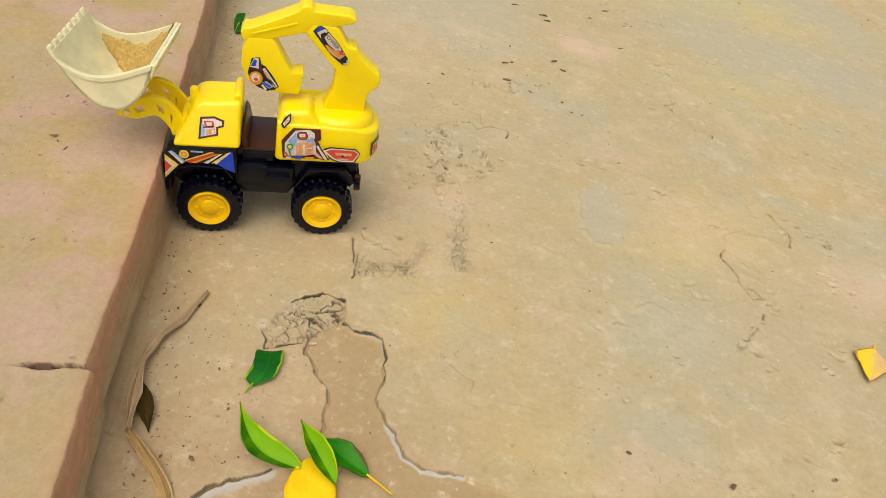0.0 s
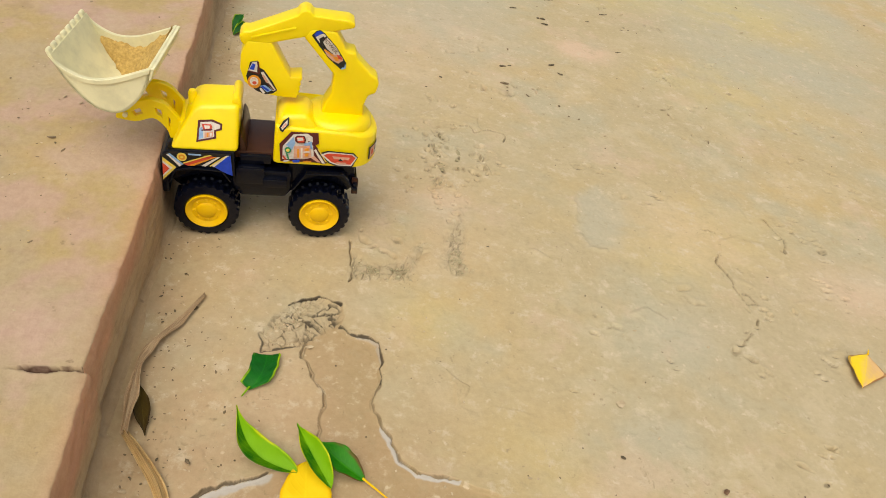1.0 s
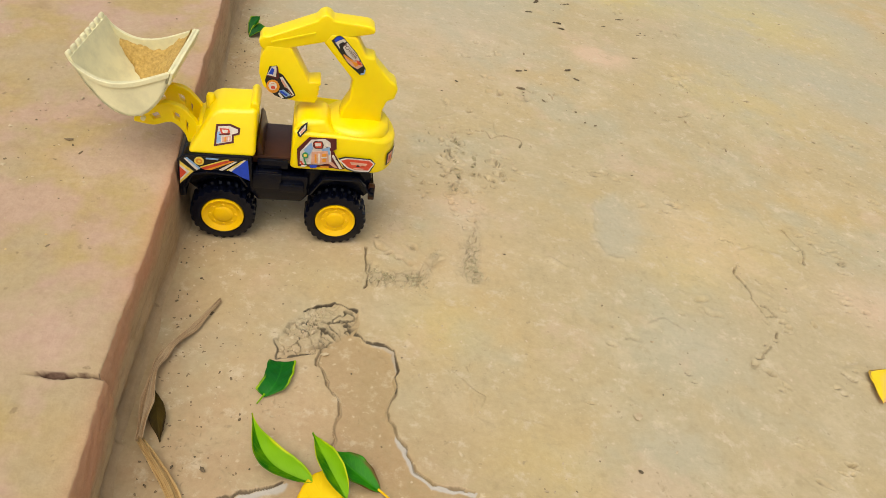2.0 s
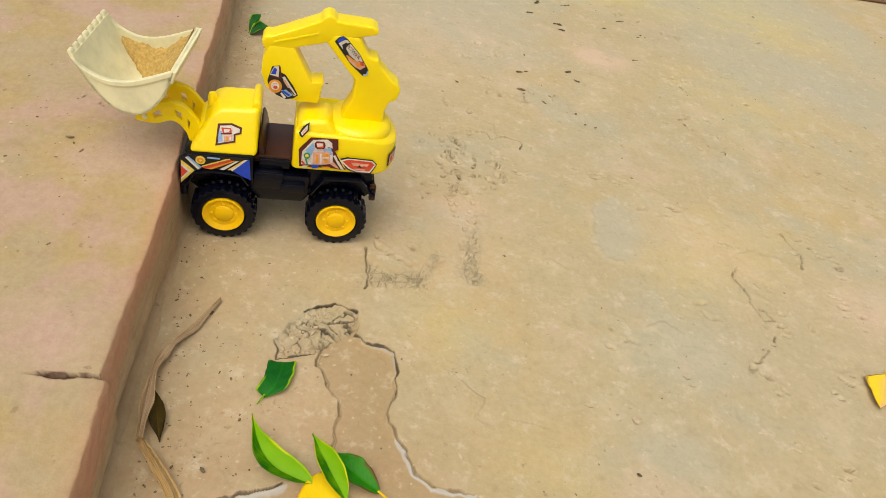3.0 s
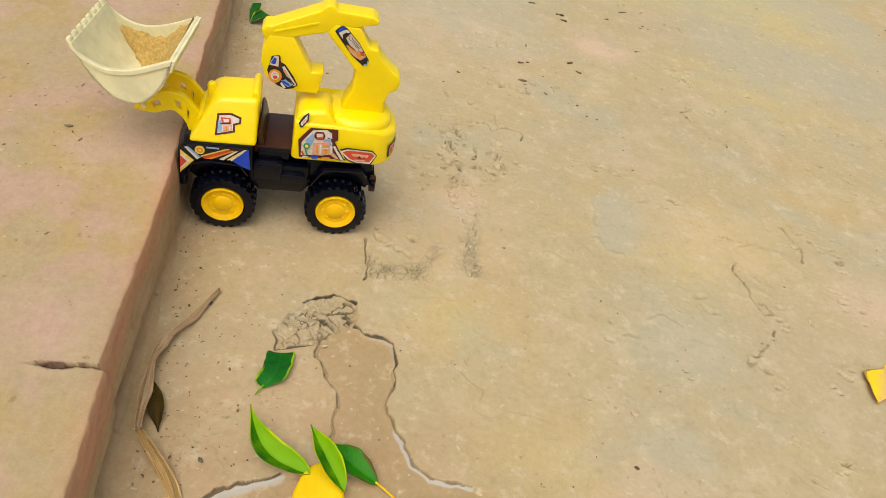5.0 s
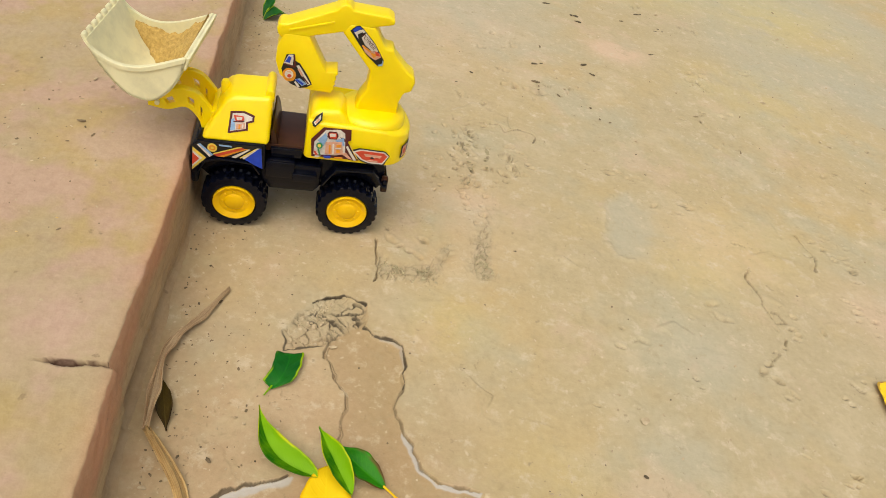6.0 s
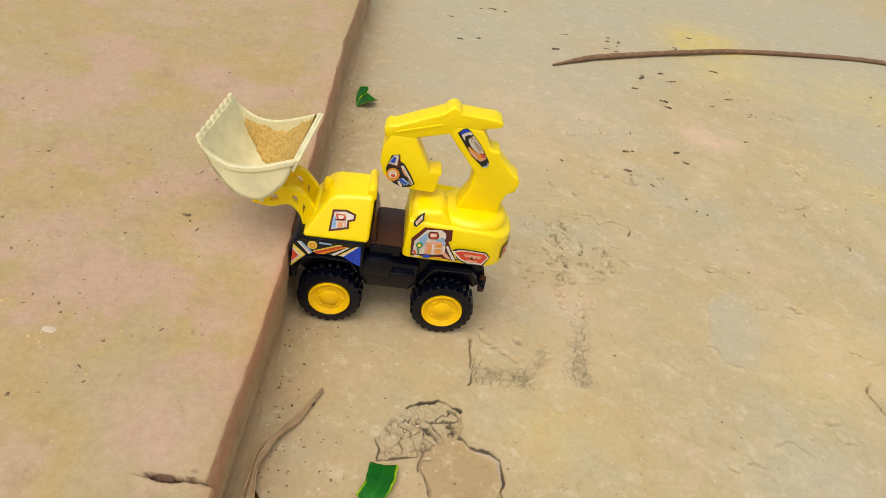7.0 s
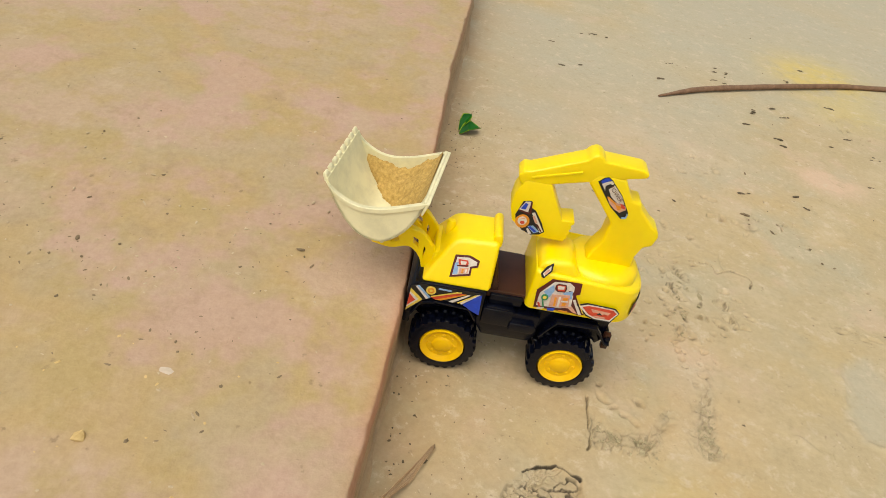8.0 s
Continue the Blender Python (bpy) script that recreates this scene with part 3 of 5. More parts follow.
    yellow = np.exp(-((X - 0.2) ** 2 / 0.010 + (Y - 1.72) ** 2 / 0.012)) + 0.5 * np.exp(-((X - 0.55) ** 2 / 0.03 + (Y - 1.62) ** 2 / 0.02)) + 0.4 * np.exp(-((X - 0.02) ** 2 / 0.0022 + (Y - 0.53) ** 2 / 0.0016))
    yellow += 0.3 * np.exp(-((X - 0.36) ** 2 / 0.008 + (Y - 0.80) ** 2 / 0.005)) + 0.3 * np.exp(-((X - 0.45) ** 2 / 0.02 + (Y - 1.22) ** 2 / 0.01))
    pink = np.exp(-((X - 0.195) ** 2 / 0.0022 + (Y - 1.25) ** 2 / 0.0012)) + 0.6 * np.exp(-((X - 0.55) ** 2 / 0.006 + (Y - 0.72) ** 2 / 0.004))
    pink += 0.55 * np.exp(-((X + 0.10) ** 2 / 0.004 + (Y - 0.37) ** 2 / 0.006))
    blot = lambda x, y, a, b: np.exp(-((X - x) ** 2 / a + (Y - y) ** 2 / b))
    yellow += 0.35 * blot(0.299, 0.715, 0.004, 0.004) + 0.25 * blot(0.135, 0.391, 0.0025, 0.002)
    pink += 0.45 * blot(0.319, 0.775, 0.006, 0.006) + 0.35 * blot(0.0, 0.70, 0.006, 0.008)
    pink += 0.8 * blot(0.189, 1.258, 0.0022, 0.0014) + 0.35 * blot(-0.10, 1.15, 0.02, 0.03)
    yellow += 0.9 * blot(0.179, 1.713, 0.004, 0.0022) + 0.45 * blot(0.250, 1.552, 0.008, 0.004)
    cool = np.maximum(cool, 0.9 * blot(-0.275, 1.169, 0.006, 0.006))
    cool = np.maximum(cool, 0.6 * blot(0.299, 0.597, 0.003, 0.002))
    foot = -((X + 0.178) * -0.9659 + (Y - 0.2435) * -0.2589)
    dirt = np.exp(-np.maximum(foot, 0) / 0.07) * 0.9 + 0.3 * np.exp(-((X + 0.1) ** 2 / 0.02 + (Y - 0.62) ** 2 / 0.012)) + 0.9 * np.exp(-((X + 0.04) ** 2 / 0.016 + (Y - 0.34) ** 2 / 0.012))
    for name, chans in (("zone", (soft * (1 - 0.5 * r), cool, rough)), ("stain", (yellow, pink, dirt)), ("soil_shade", (soil_shade, strand, soil_shade * 0))):
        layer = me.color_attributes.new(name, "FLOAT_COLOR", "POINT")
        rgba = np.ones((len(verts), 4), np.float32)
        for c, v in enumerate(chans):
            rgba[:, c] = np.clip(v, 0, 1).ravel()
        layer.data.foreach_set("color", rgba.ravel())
    me.materials.append(GROUND)
    return tagged(new("ground", me), "cracked dusty tan concrete yard with a broken hollow", "ground", kind="structure")


make_ground()


# ---- the raised kerb: s runs along it, q away from the yard ----
KERB_AT = Matrix(((-0.2589, -0.9659, 0, -0.178), (0.9659, -0.2589, 0, 0.2435), (0, 0, 1, 0), (0, 0, 0, 1)))
TOP = 0.085


def make_kerb():
    ss = steps((-580, -30, 50), (-30, -2, 2), (-2, -0.15, 0.05), (-0.15, 0.04, 0.004), (0.04, 0.12, 0.0012), (0.12, 1.6, 0.005), (1.6, 3, 0.06), (3, 40, 2), (40, 580, 60))
    qs = steps((0.0, 0.004, 0.001), (0.004, 0.06, 0.003), (0.06, 0.5, 0.008), (0.5, 1.0, 0.04), (1, 25, 1.2), (25, 500, 60))
    face = [(-0.013, -0.006), (-0.009, -0.001), (-0.006, 0.002), (-0.004, 0.005), (-0.003, 0.009)] + [(-0.0025 + 0.001 * k / 30, 0.010 + 0.067 * k / 30) for k in range(1, 31)] + [(-0.0011, 0.0805), (-0.0002, 0.0832)]
    Q = np.array([f[0] for f in face] + list(qs))
    H = np.array([f[1] for f in face] + [TOP - 0.0012 * math.exp(-q / 0.0018) for q in qs])
    S, QQ = np.meshgrid(ss, Q, indexing="ij")
    HH = np.broadcast_to(H, S.shape).copy()
    isface = np.arange(len(Q)) < len(face)
    # the arris wanders; the length before the joint stands a little proud
    line_s = [-0.5, 0.083, 0.087, 0.134, 0.17, 0.21, 0.25, 0.31, 0.40, 0.44, 0.47, 0.60, 0.72, 0.84, 0.97, 1.13, 2.0]
    line_q = [0.002, 0.003, 0.0068, 0.0060, 0.0042, 0.0025, 0.0015, 0.001, 0.0015, 0.003, 0.005, 0.003, 0.004, 0.007, 0.004, 0.0, 0.012]
    wander = np.interp(S, line_s, line_q)
    wob = 0.0010 * value_noise(S, S * 0, 14, 41, 3) + 0.0015 * value_noise(S, HH, 38, 42, 3) + 0.0014 * value_noise(S, HH * 2, 130, 43, 2)
    fade = np.exp(-np.maximum(QQ, 0) / 0.012)
    QQ = QQ + 0.007 * value_noise(S, S * 0 + 5, 14, 45, 2) * (1 - ease(HH, 0.0, 0.016))
    chip = -0.005 * np.clip(value_noise(S, S * 0 + 3, 21, 47, 2) - 0.28, 0, 1) * ease(HH, 0.05, 0.085)
    QQ = QQ + fade * (wob + wander) - chip * fade * 2
    # lower down the facing has broken away, leaving a ragged lip
    lip_at = 0.030 + 0.010 * value_noise(S, S * 0 + 9, 16, 48, 3)
    broken = ease(0.30 - S, 0.0, 0.09)
    QQ = QQ + 0.0055 * (1 - ease(HH, lip_at - 0.0035, lip_at)) * broken * isface * ease(HH, -0.004, 0.006)
    top = ease(QQ, 0.0, 0.02) * np.exp(-(S - 0.4) ** 2 / 6) * np.exp(-QQ / 1.5)
    HH = HH + top * (0.004 * value_noise(S, QQ, 6, 51, 3) + 0.0014 * value_noise(S, QQ, 50, 52, 3))
    # the joint between two lengths, opened by wear
    line = 0.0855 + 0.0025 * value_noise(QQ, S * 0, 60, 61, 2) + 0.06 * (QQ - 0.02) * 0.3
    width = 0.0013 * (1 + 1.3 * value_noise(QQ, S, 150, 62, 2)) * (1 - ease(QQ, 0.040, 0.058)) + 0.0001
    open_ = (1 - ease(np.abs(S - line), width * 0.5, width * 1.5)) * (HH > 0.07) * ease(0.07 - QQ, 0.0, 0.02) * ease(QQ, 0.004, 0.008)
    HH -= 0.011 * open_
    filth = (1 - ease(np.abs(S - line), width * 1.1, width * 2.3)) * ease(0.07 - QQ, 0.0, 0.02) * ease(QQ, 0.002, 0.006) * ease(width, 0.0003, 0.0009)
    verts = np.column_stack([S.ravel(), QQ.ravel(), HH.ravel()])
    n, w = S.shape
    idx = np.arange(n * w).reshape(n, w)
    faces = np.column_stack([idx[:-1, :-1].ravel(), idx[1:, :-1].ravel(), idx[1:, 1:].ravel(), idx[:-1, 1:].ravel()])
    me = bpy.data.meshes.new("kerb")
    me.from_pydata(verts.tolist(), [], faces.tolist())
    me.update()
    me.polygons.foreach_set("use_smooth", [True] * len(me.polygons))
    layer = me.color_attributes.new("coat", "FLOAT_COLOR", "POINT")
    rgba = np.zeros((len(verts), 4), np.float32)
    ragged = 0.03 * value_noise(S, HH, 18, 71, 3)
    lower = np.broadcast_to(isface, S.shape)
    far = 1 - 0.55 * ease(S, 0.5, 0.9)
    coat = np.where(lower, ease(HH + ragged, 0.048, 0.072), np.exp(-np.maximum(QQ, 0) / 0.007) * 0.9)
    rgba[:, 0] = (np.clip(coat, 0, 1) * far * 0.85).ravel()
    rgba[:, 1] = np.where(lower, 1.0, 0.0).ravel()
    lip = 1.4 * np.exp(-((HH - lip_at - 0.004) / 0.0045) ** 2) * broken * ease(value_noise(S, HH, 30, 49, 2), -0.35, 0.15)
    rgba[:, 2] = np.where(lower, np.clip(lip + 0.35 * (1 - ease(HH + 0.4 * ragged, 0.004, 0.02)), 0, 1), filth).ravel()
    rgba[:, 3] = 1
    layer.data.foreach_set("color", rgba.ravel())
    me.materials.append(KERB)
    ob = new("raised_kerb", me)
    ob.matrix_world = KERB_AT
    return tagged(ob, "raised worn concrete platform with a reddish kerb edge", "kerb", kind="structure")


make_kerb()


# ---- the toy loader ----
HEADING = -163.6
TRUCK_AT = pose(-0.1246, 0.6524, 0.0, 0, 0, HEADING) @ Matrix.Scale(1.011, 4)
AXLE, BASE, HALF = 0.0320, 0.1135, 0.045


def sticker(name, truck, layers, y_of, label, base=0):
    """Thin coloured shapes, each laid a hair over the one below, on a side face of the truck."""
    ground_shape = None
    for k, (pts, mat) in enumerate(layers):
        area = sum(a[0] * b[1] - b[0] * a[1] for a, b in zip(pts, pts[1:] + pts[:1]))
        pts = pts if area < 0 else pts[::-1]
        lift = 0.0005 + 0.00012 * (k + base)
        bm = bmesh.new()
        front = [bm.verts.new((x, y_of(x, z) + lift, z)) for x, z in pts]
        back = [bm.verts.new((x, y_of(x, z) + lift - 0.0004, z)) for x, z in pts]
        bm.faces.new(front)
        bm.faces.new(back[::-1])
        for i in range(len(pts)):
            j = (i + 1) % len(pts)
            bm.faces.new((front[j], front[i], back[i], back[j]))
        if ground_shape is None:
            ground_shape = part(name, bm, mat, truck, label, smooth=0)
        else:
            part("printed_shape", bm, mat, ground_shape, "", smooth=0)
    return ground_shape


def oval(x, z, a, b, turn=0, n=14):
    c, s = math.cos(radians(turn)), math.sin(radians(turn))
    return [(x + a * math.cos(t) * c - b * math.sin(t) * s, z + a * math.cos(t) * s + b * math.sin(t) * c) for t in (2 * math.pi * k / n for k in range(n))]


def bar(x0, z0, x1, z1, w):
    d = math.hypot(x1 - x0, z1 - z0)
    nx, nz = -(z1 - z0) / d * w / 2, (x1 - x0) / d * w / 2
    return [(x0 + nx, z0 + nz), (x1 + nx, z1 + nz), (x1 - nx, z1 - nz), (x0 - nx, z0 - nz)]


def make_wheel(parent, x, side):
    hub = new("wheel")
    hub.parent = parent
    hub.matrix_basis = pose(x, side * (HALF - 0.013), AXLE) @ Matrix.Diagonal((1, side, 1, 1))
    w = 0.013
    profile = [(0.0205, w - 0.002), (0.0222, w), (0.0262, w), (0.0282, w - 0.001)]
    tread = [w - 0.0012, w - 0.003, 0.0025, 0.0012, -0.0012, -0.0025, -w + 0.003, -w + 0.0012]
    tyre = bmesh.new()
    count, rings = 144, []
    for k in range(count):
        a = 2 * math.pi * k / count
        ring = list(profile)
        for i, y in enumerate(tread):
            raised = (k + (3 if i > 3 else 0) + round(abs(y) * 120)) % 6 < 3 and i not in (3, 4)
            ring.append((0.0322 - (0.0008 if i in (0, 7) else 0) if raised else 0.0297, y))
        ring += [(r, -y) for r, y in profile[::-1]]
        rings.append([tyre.verts.new((r * math.cos(a), y, r * math.sin(a))) for r, y in ring])
    for k in range(count):
        p, q = rings[k], rings[(k + 1) % count]
        for i in range(len(p)):
            j = (i + 1) % len(p)
            tyre.faces.new((p[i], p[j], q[j], q[i]))
    bmesh.ops.recalc_face_normals(tyre, faces=tyre.faces)
    part("tyre", tyre, RUBBER, hub, "black plastic tyre with chunky lugs")
    rim = lathe([(0.0, w + 0.0006), (0.0072, w + 0.0002), (0.0090, w - 0.0008), (0.0100, w - 0.0016), (0.0148, w - 0.0018), (0.0160, w - 0.0010), (0.0176, w - 0.0000), (0.0196, w + 0.0012), (0.0206, w + 0.0008), (0.0208, w - 0.003), (0.0208, -w + 0.003), (0.0, -w + 0.003)], 48)
    for k in range(8):
        a = 2 * math.pi * k / 8
        add(rim, boss(0.0122 * math.cos(a), 0.0122 * math.sin(a), w - 0.0020, 0.0019, 0.0010))
    part("rim", rim, WHEELYELLOW, hub, "deep yellow plastic rim")


def boss(x, z, y, radius, height):
    bm = lathe([(0, height), (radius * 0.7, height), (radius, height * 0.5), (radius, 0), (0, 0)], 12)
    bmesh.ops.translate(bm, verts=bm.verts, vec=(x, y, z))
    return bm


def make_truck():
    truck = tagged(new("toy_loader"), "yellow and black plastic toy loader with excavator arm against the kerb", "toy truck")
    truck.matrix_world = TRUCK_AT
    for x in (0.0, BASE):
        for side in (1, -1):
            make_wheel(truck, x, side)
        part("axle", lathe_at(0.003, 0.064, x, AXLE), BLACK, truck)
    # chassis with arches over the wheels
    arch = lambda cx, r, a0, a1, n: [(cx + r * math.cos(radians(a0 + (a1 - a0) * k / n)), AXLE + r * math.sin(radians(a0 + (a1 - a0) * k / n))) for k in range(n + 1)]
    belly = prism([(-0.034, 0.072), (-0.036, 0.055), (-0.022, 0.042), (0.14, 0.042), (0.153, 0.055), (0.153, 0.078), (0.09, 0.086), (0.03, 0.086), (-0.030, 0.088)], -0.018, 0.018, 0.002)
    part("chassis", belly, BLACK, truck)
    part("cross_frame", prism([(0.036, 0.048), (0.080, 0.048), (0.088, 0.060), (0.088, 0.080), (0.030, 0.080), (0.030, 0.056)], -0.036, 0.036, 0.002), BLACK, truck)
    for s in (1, -1):
        y0, y1 = (0.018, 0.0405) if s > 0 else (-0.0405, -0.018)
        lo, hi = (y0, 0.029) if s > 0 else (-0.029, y1)
        panel = [(0.1538, 0.094), (0.1535, 0.063), (0.1475, 0.063), (0.1415, 0.0795), (0.1280, 0.0835), (0.0950, 0.0800), (0.0845, 0.0730), (0.0845, 0.1035), (0.147, 0.1020)]
        part("side_panel", prism(panel, y0, y1, 0.0015), BLACK, truck)
        well = [(0.1525, 0.086), (0.151, 0.058)] + arch(BASE, 0.0355, 46, 150, 10)[1:] + [(0.0845, 0.060), (0.0845, 0.086)]
        part("front_wheel_arch", prism(well, lo, hi, 0.0015), BLACK, truck)
        lip = [(0.1490, 0.0640), (0.1415, 0.0800), (0.1270, 0.0842), (0.0960, 0.0820), (0.0880, 0.0690), (0.0900, 0.0682), (0.0972, 0.0800), (0.1265, 0.0820), (0.1402, 0.0782), (0.1470, 0.0632)]
        part("fender_lip", prism(lip, 0.028 if s > 0 else -0.0425, 0.0425 if s > 0 else -0.028, 0.0007, 2), BLACK, truck)
        well = [(0.0330, 0.088), (0.0330, 0.060)] + arch(0.0, 0.0355, 38, 142, 10) + [(-0.033, 0.060), (-0.0345, 0.082), (-0.030, 0.0895), (0.022, 0.0895)]
        part("rear_wheel_arch", prism(well, lo, hi, 0.0015), BLACK, truck)
        lip = [(0.0290, 0.0620), (0.0160, 0.0835), (-0.0215, 0.0845), (-0.0330, 0.0680), (-0.0375, 0.0670), (-0.0375, 0.0650), (-0.0322, 0.0655), (-0.0205, 0.0823), (0.0150, 0.0815), (0.0270, 0.0612)]
        part("fender_lip", prism(lip, 0.028 if s > 0 else -0.0415, 0.0415 if s > 0 else -0.028, 0.0007, 2), BLACK, truck)
        part("step", box(0.034, 0.0575, 0.030 if s > 0 else -0.0425, 0.0425 if s > 0 else -0.030, 0.064, 0.0735, 0.0012), BLACK, truck)
        part("step_block", box(0.056, 0.0840, 0.026 if s > 0 else -0.0405, 0.0405 if s > 0 else -0.026, 0.066, 0.0845, 0.0012), BLACK, truck)
        part("step_plate", box(0.060, 0.0815, 0.030 if s > 0 else -0.0390, 0.0390 if s > 0 else -0.030, 0.0840, 0.0858, 0.0006), BLACK, truck)
        part("tray_side", box(0.0500, 0.0800, 0.024 if s > 0 else -0.0335, 0.0335 if s > 0 else -0.024, 0.0860, 0.0962, 0.0012), BLACK, truck)
        part("bumper_bracket", box(-0.0385, -0.032, 0.030 if s > 0 else -0.036, 0.036 if s > 0 else -0.030, 0.056, 0.074, 0.001), BROWN, truck)
    part("front_bumper", box(0.148, 0.1545, -0.039, 0.039, 0.050, 0.064, 0.0015), BLACK, truck)
    part("front_panel", prism([(0.147, 0.062), (0.1540, 0.062), (0.1542, 0.094), (0.148, 0.1015), (0.142, 0.1015)], -0.040, 0.040, 0.0015), BLACK, truck)
    part("rear_bumper", box(-0.0375, -0.0325, -0.039, 0.039, 0.062, 0.072, 0.0012), BLACK, truck)
    part("brown_deck", box(-0.034, 0.086, -0.030, 0.030, 0.0905, 0.0985, 0.001), BROWN, truck, "dark brown plastic deck between the cabs")
    part("brown_backboard", prism([(0.0735, 0.097), (0.0805, 0.097), (0.0805, 0.112), (0.0785, 0.115), (0.0760, 0.110)], -0.034, 0.029, 0.0008), BROWN, truck)

    # front bonnet
    def bonnet_half(z):
        return 0.0385 - 0.0185 * (z - 0.103) / 0.042

    def narrow(x, z, y):
        return math.copysign(bonnet_half(z), y)
    bonnet = part("bonnet", prism([(0.1445, 0.1015), (0.0815, 0.1015), (0.0805, 0.1440), (0.0880, 0.1435), (0.1160, 0.1420), (0.1235, 0.138), (0.131, 0.125)], -0.036, 0.036, 0.0055, 5, narrow), YELLOW, truck)
    part("rear_ridge", prism([(0.0790, 0.137), (0.0875, 0.137), (0.0875, 0.1470), (0.0850, 0.1500), (0.0815, 0.1500), (0.0790, 0.1465)], -0.019, 0.017, 0.0034, 4), YELLOW, bonnet)
    part("front_peg", boss_up(0.1255, -0.002, 0.1300, 0.0044, 0.0150), YELLOW, bonnet)
    sticker("bonnet_sticker", truck, [
        ([(0.1179, 0.1293), (0.1051, 0.1305), (0.0959, 0.1273), (0.0964, 0.1219), (0.1017, 0.1203), (0.1016, 0.1141), (0.1199, 0.1100)], MAROON),
        ([(0.116, 0.1277), (0.1058, 0.1288), (0.0978, 0.1262), (0.0981, 0.1232), (0.1035, 0.1215), (0.1034, 0.1155), (0.1178, 0.1122)], PALE),
        ([(0.117, 0.1227), (0.114, 0.1238), (0.1133, 0.1140), (0.1176, 0.1128)], SKYBLUE),
        ([(0.1147, 0.1263), (0.1062, 0.1264), (0.105, 0.1238), (0.1065, 0.1209), (0.1121, 0.1205), (0.1138, 0.1230)], RED),
        ([(0.1126, 0.1253), (0.1070, 0.1253), (0.1076, 0.1228), (0.1117, 0.1223)], PALE),
        ([(0.1121, 0.1189), (0.1043, 0.1203), (0.1047, 0.1159), (0.1124, 0.1144)], PINK),
        (bar(0.1092, 0.1190, 0.1096, 0.1151, 0.0016), ORANGE), (bar(0.1062, 0.1192, 0.1066, 0.1160, 0.0014), PALE), (bar(0.1150, 0.1211, 0.1050, 0.1223, 0.0009), MAROON),
    ], lambda x, z: bonnet_half(z), "white, pink and red sticker with a dark border")
    sticker("fender_sticker", truck, [
        ([(0.1515, 0.0965), (0.1440, 0.1010), (0.0881, 0.1015), (0.0866, 0.0759), (0.0947, 0.0802), (0.1047, 0.0857), (0.1322, 0.0863), (0.1400, 0.0810), (0.1528, 0.0655)], INK),
        ([(0.1512, 0.0943), (0.1393, 0.0828), (0.1528, 0.067)], LEMON), ([(0.1514, 0.09), (0.1428, 0.0821), (0.1526, 0.0705)], PALE), ([(0.1516, 0.0876), (0.1457, 0.0811), (0.1524, 0.073)], RED),
        ([(0.1472, 0.0976), (0.1454, 0.0984), (0.1339, 0.0862), (0.1362, 0.0842)], PALE), ([(0.1458, 0.0983), (0.1441, 0.0991), (0.1326, 0.0874), (0.1339, 0.0859)], SKYBLUE),
        ([(0.1325, 0.088), (0.1083, 0.0984), (0.1039, 0.0977), (0.1278, 0.0856)], RED), ([(0.1278, 0.0862), (0.103, 0.0978), (0.1008, 0.0978), (0.123, 0.0860)], ORANGE), ([(0.1325, 0.0892), (0.1325, 0.0880), (0.1083, 0.0984), (0.1100, 0.0990)], LEMON),
        ([(0.1157, 0.0869), (0.1002, 0.0978), (0.0982, 0.0978), (0.112, 0.0861)], PALE), ([(0.1067, 0.0878), (0.092, 0.1001), (0.0898, 0.1003), (0.1041, 0.0858)], PALE), (bar(0.1078, 0.0868, 0.0930, 0.0992, 0.0010), LEMON),
        ([(0.0881, 0.1005), (0.0868, 0.0765), (0.0947, 0.0803), (0.1032, 0.0859), (0.0911, 0.0991)], BLUE),
    ], lambda x, z: 0.0405, "black sticker with red, blue and orange stripes")
    sticker("fender_badge", truck, [
        (oval(0.1332, 0.0962, 0.0046, 0.0048), LEMON), (oval(0.1332, 0.0962, 0.0030, 0.0031), ORANGE), (oval(0.1332, 0.0962, 0.0014, 0.0014), LEMON), (bar(0.1269, 0.1000, 0.1154, 0.0997, 0.0016), SKYBLUE), (bar(0.1120, 0.0985, 0.1060, 0.1000, 0.0010), LEMON),
    ], lambda x, z: 0.0405, "round yellow badge on the black sticker", 12)

    # rear cab, rounded behind
    plan = [(0.0485, -0.036), (0.0485, 0.036), (0.044, 0.0385)] + [(-0.030 - 0.0262 * math.sin(radians(k * 9)), 0.0385 * math.cos(radians(k * 9))) for k in range(21)] + [(0.044, -0.0385)]
    def cab_in(z):
        return 1 - 0.09 * max(0.0, (z - 0.0925) / 0.0435) ** 2
    shell = slab(plan, 0.0915, 0.1360, 0.0065, 5)
    for v in shell.verts:
        rise = (v.co.z - 0.0915) / 0.0445
        v.co.z -= 0.017 * rise ** 2 * (max(0.0, -0.012 - v.co.x) / 0.044) ** 2 + 0.004 * rise ** 2 * (v.co.y / 0.0385) ** 4
        v.co.x, v.co.y = (v.co.x + 0.004) * (0.5 + 0.5 * cab_in(v.co.z)) - 0.004, v.co.y * cab_in(v.co.z)
    cab = part("rear_cab", shell, YELLOW, truck)
    hump = [(0.0465, 0.124), (0.0462, 0.134), (0.0400, 0.1425), (0.0160, 0.1440), (0.004, 0.126)]
    part("cab_roof", prism(hump, -0.012, 0.0335, 0.0060, 5, lambda x, z, y: y * (1 - 14 * max(0, z - 0.134))), YELLOW, cab)
    part("turret", disc(-0.014, 0.0, 0.1275, 0.0345, 0.0100), YELLOW, cab)
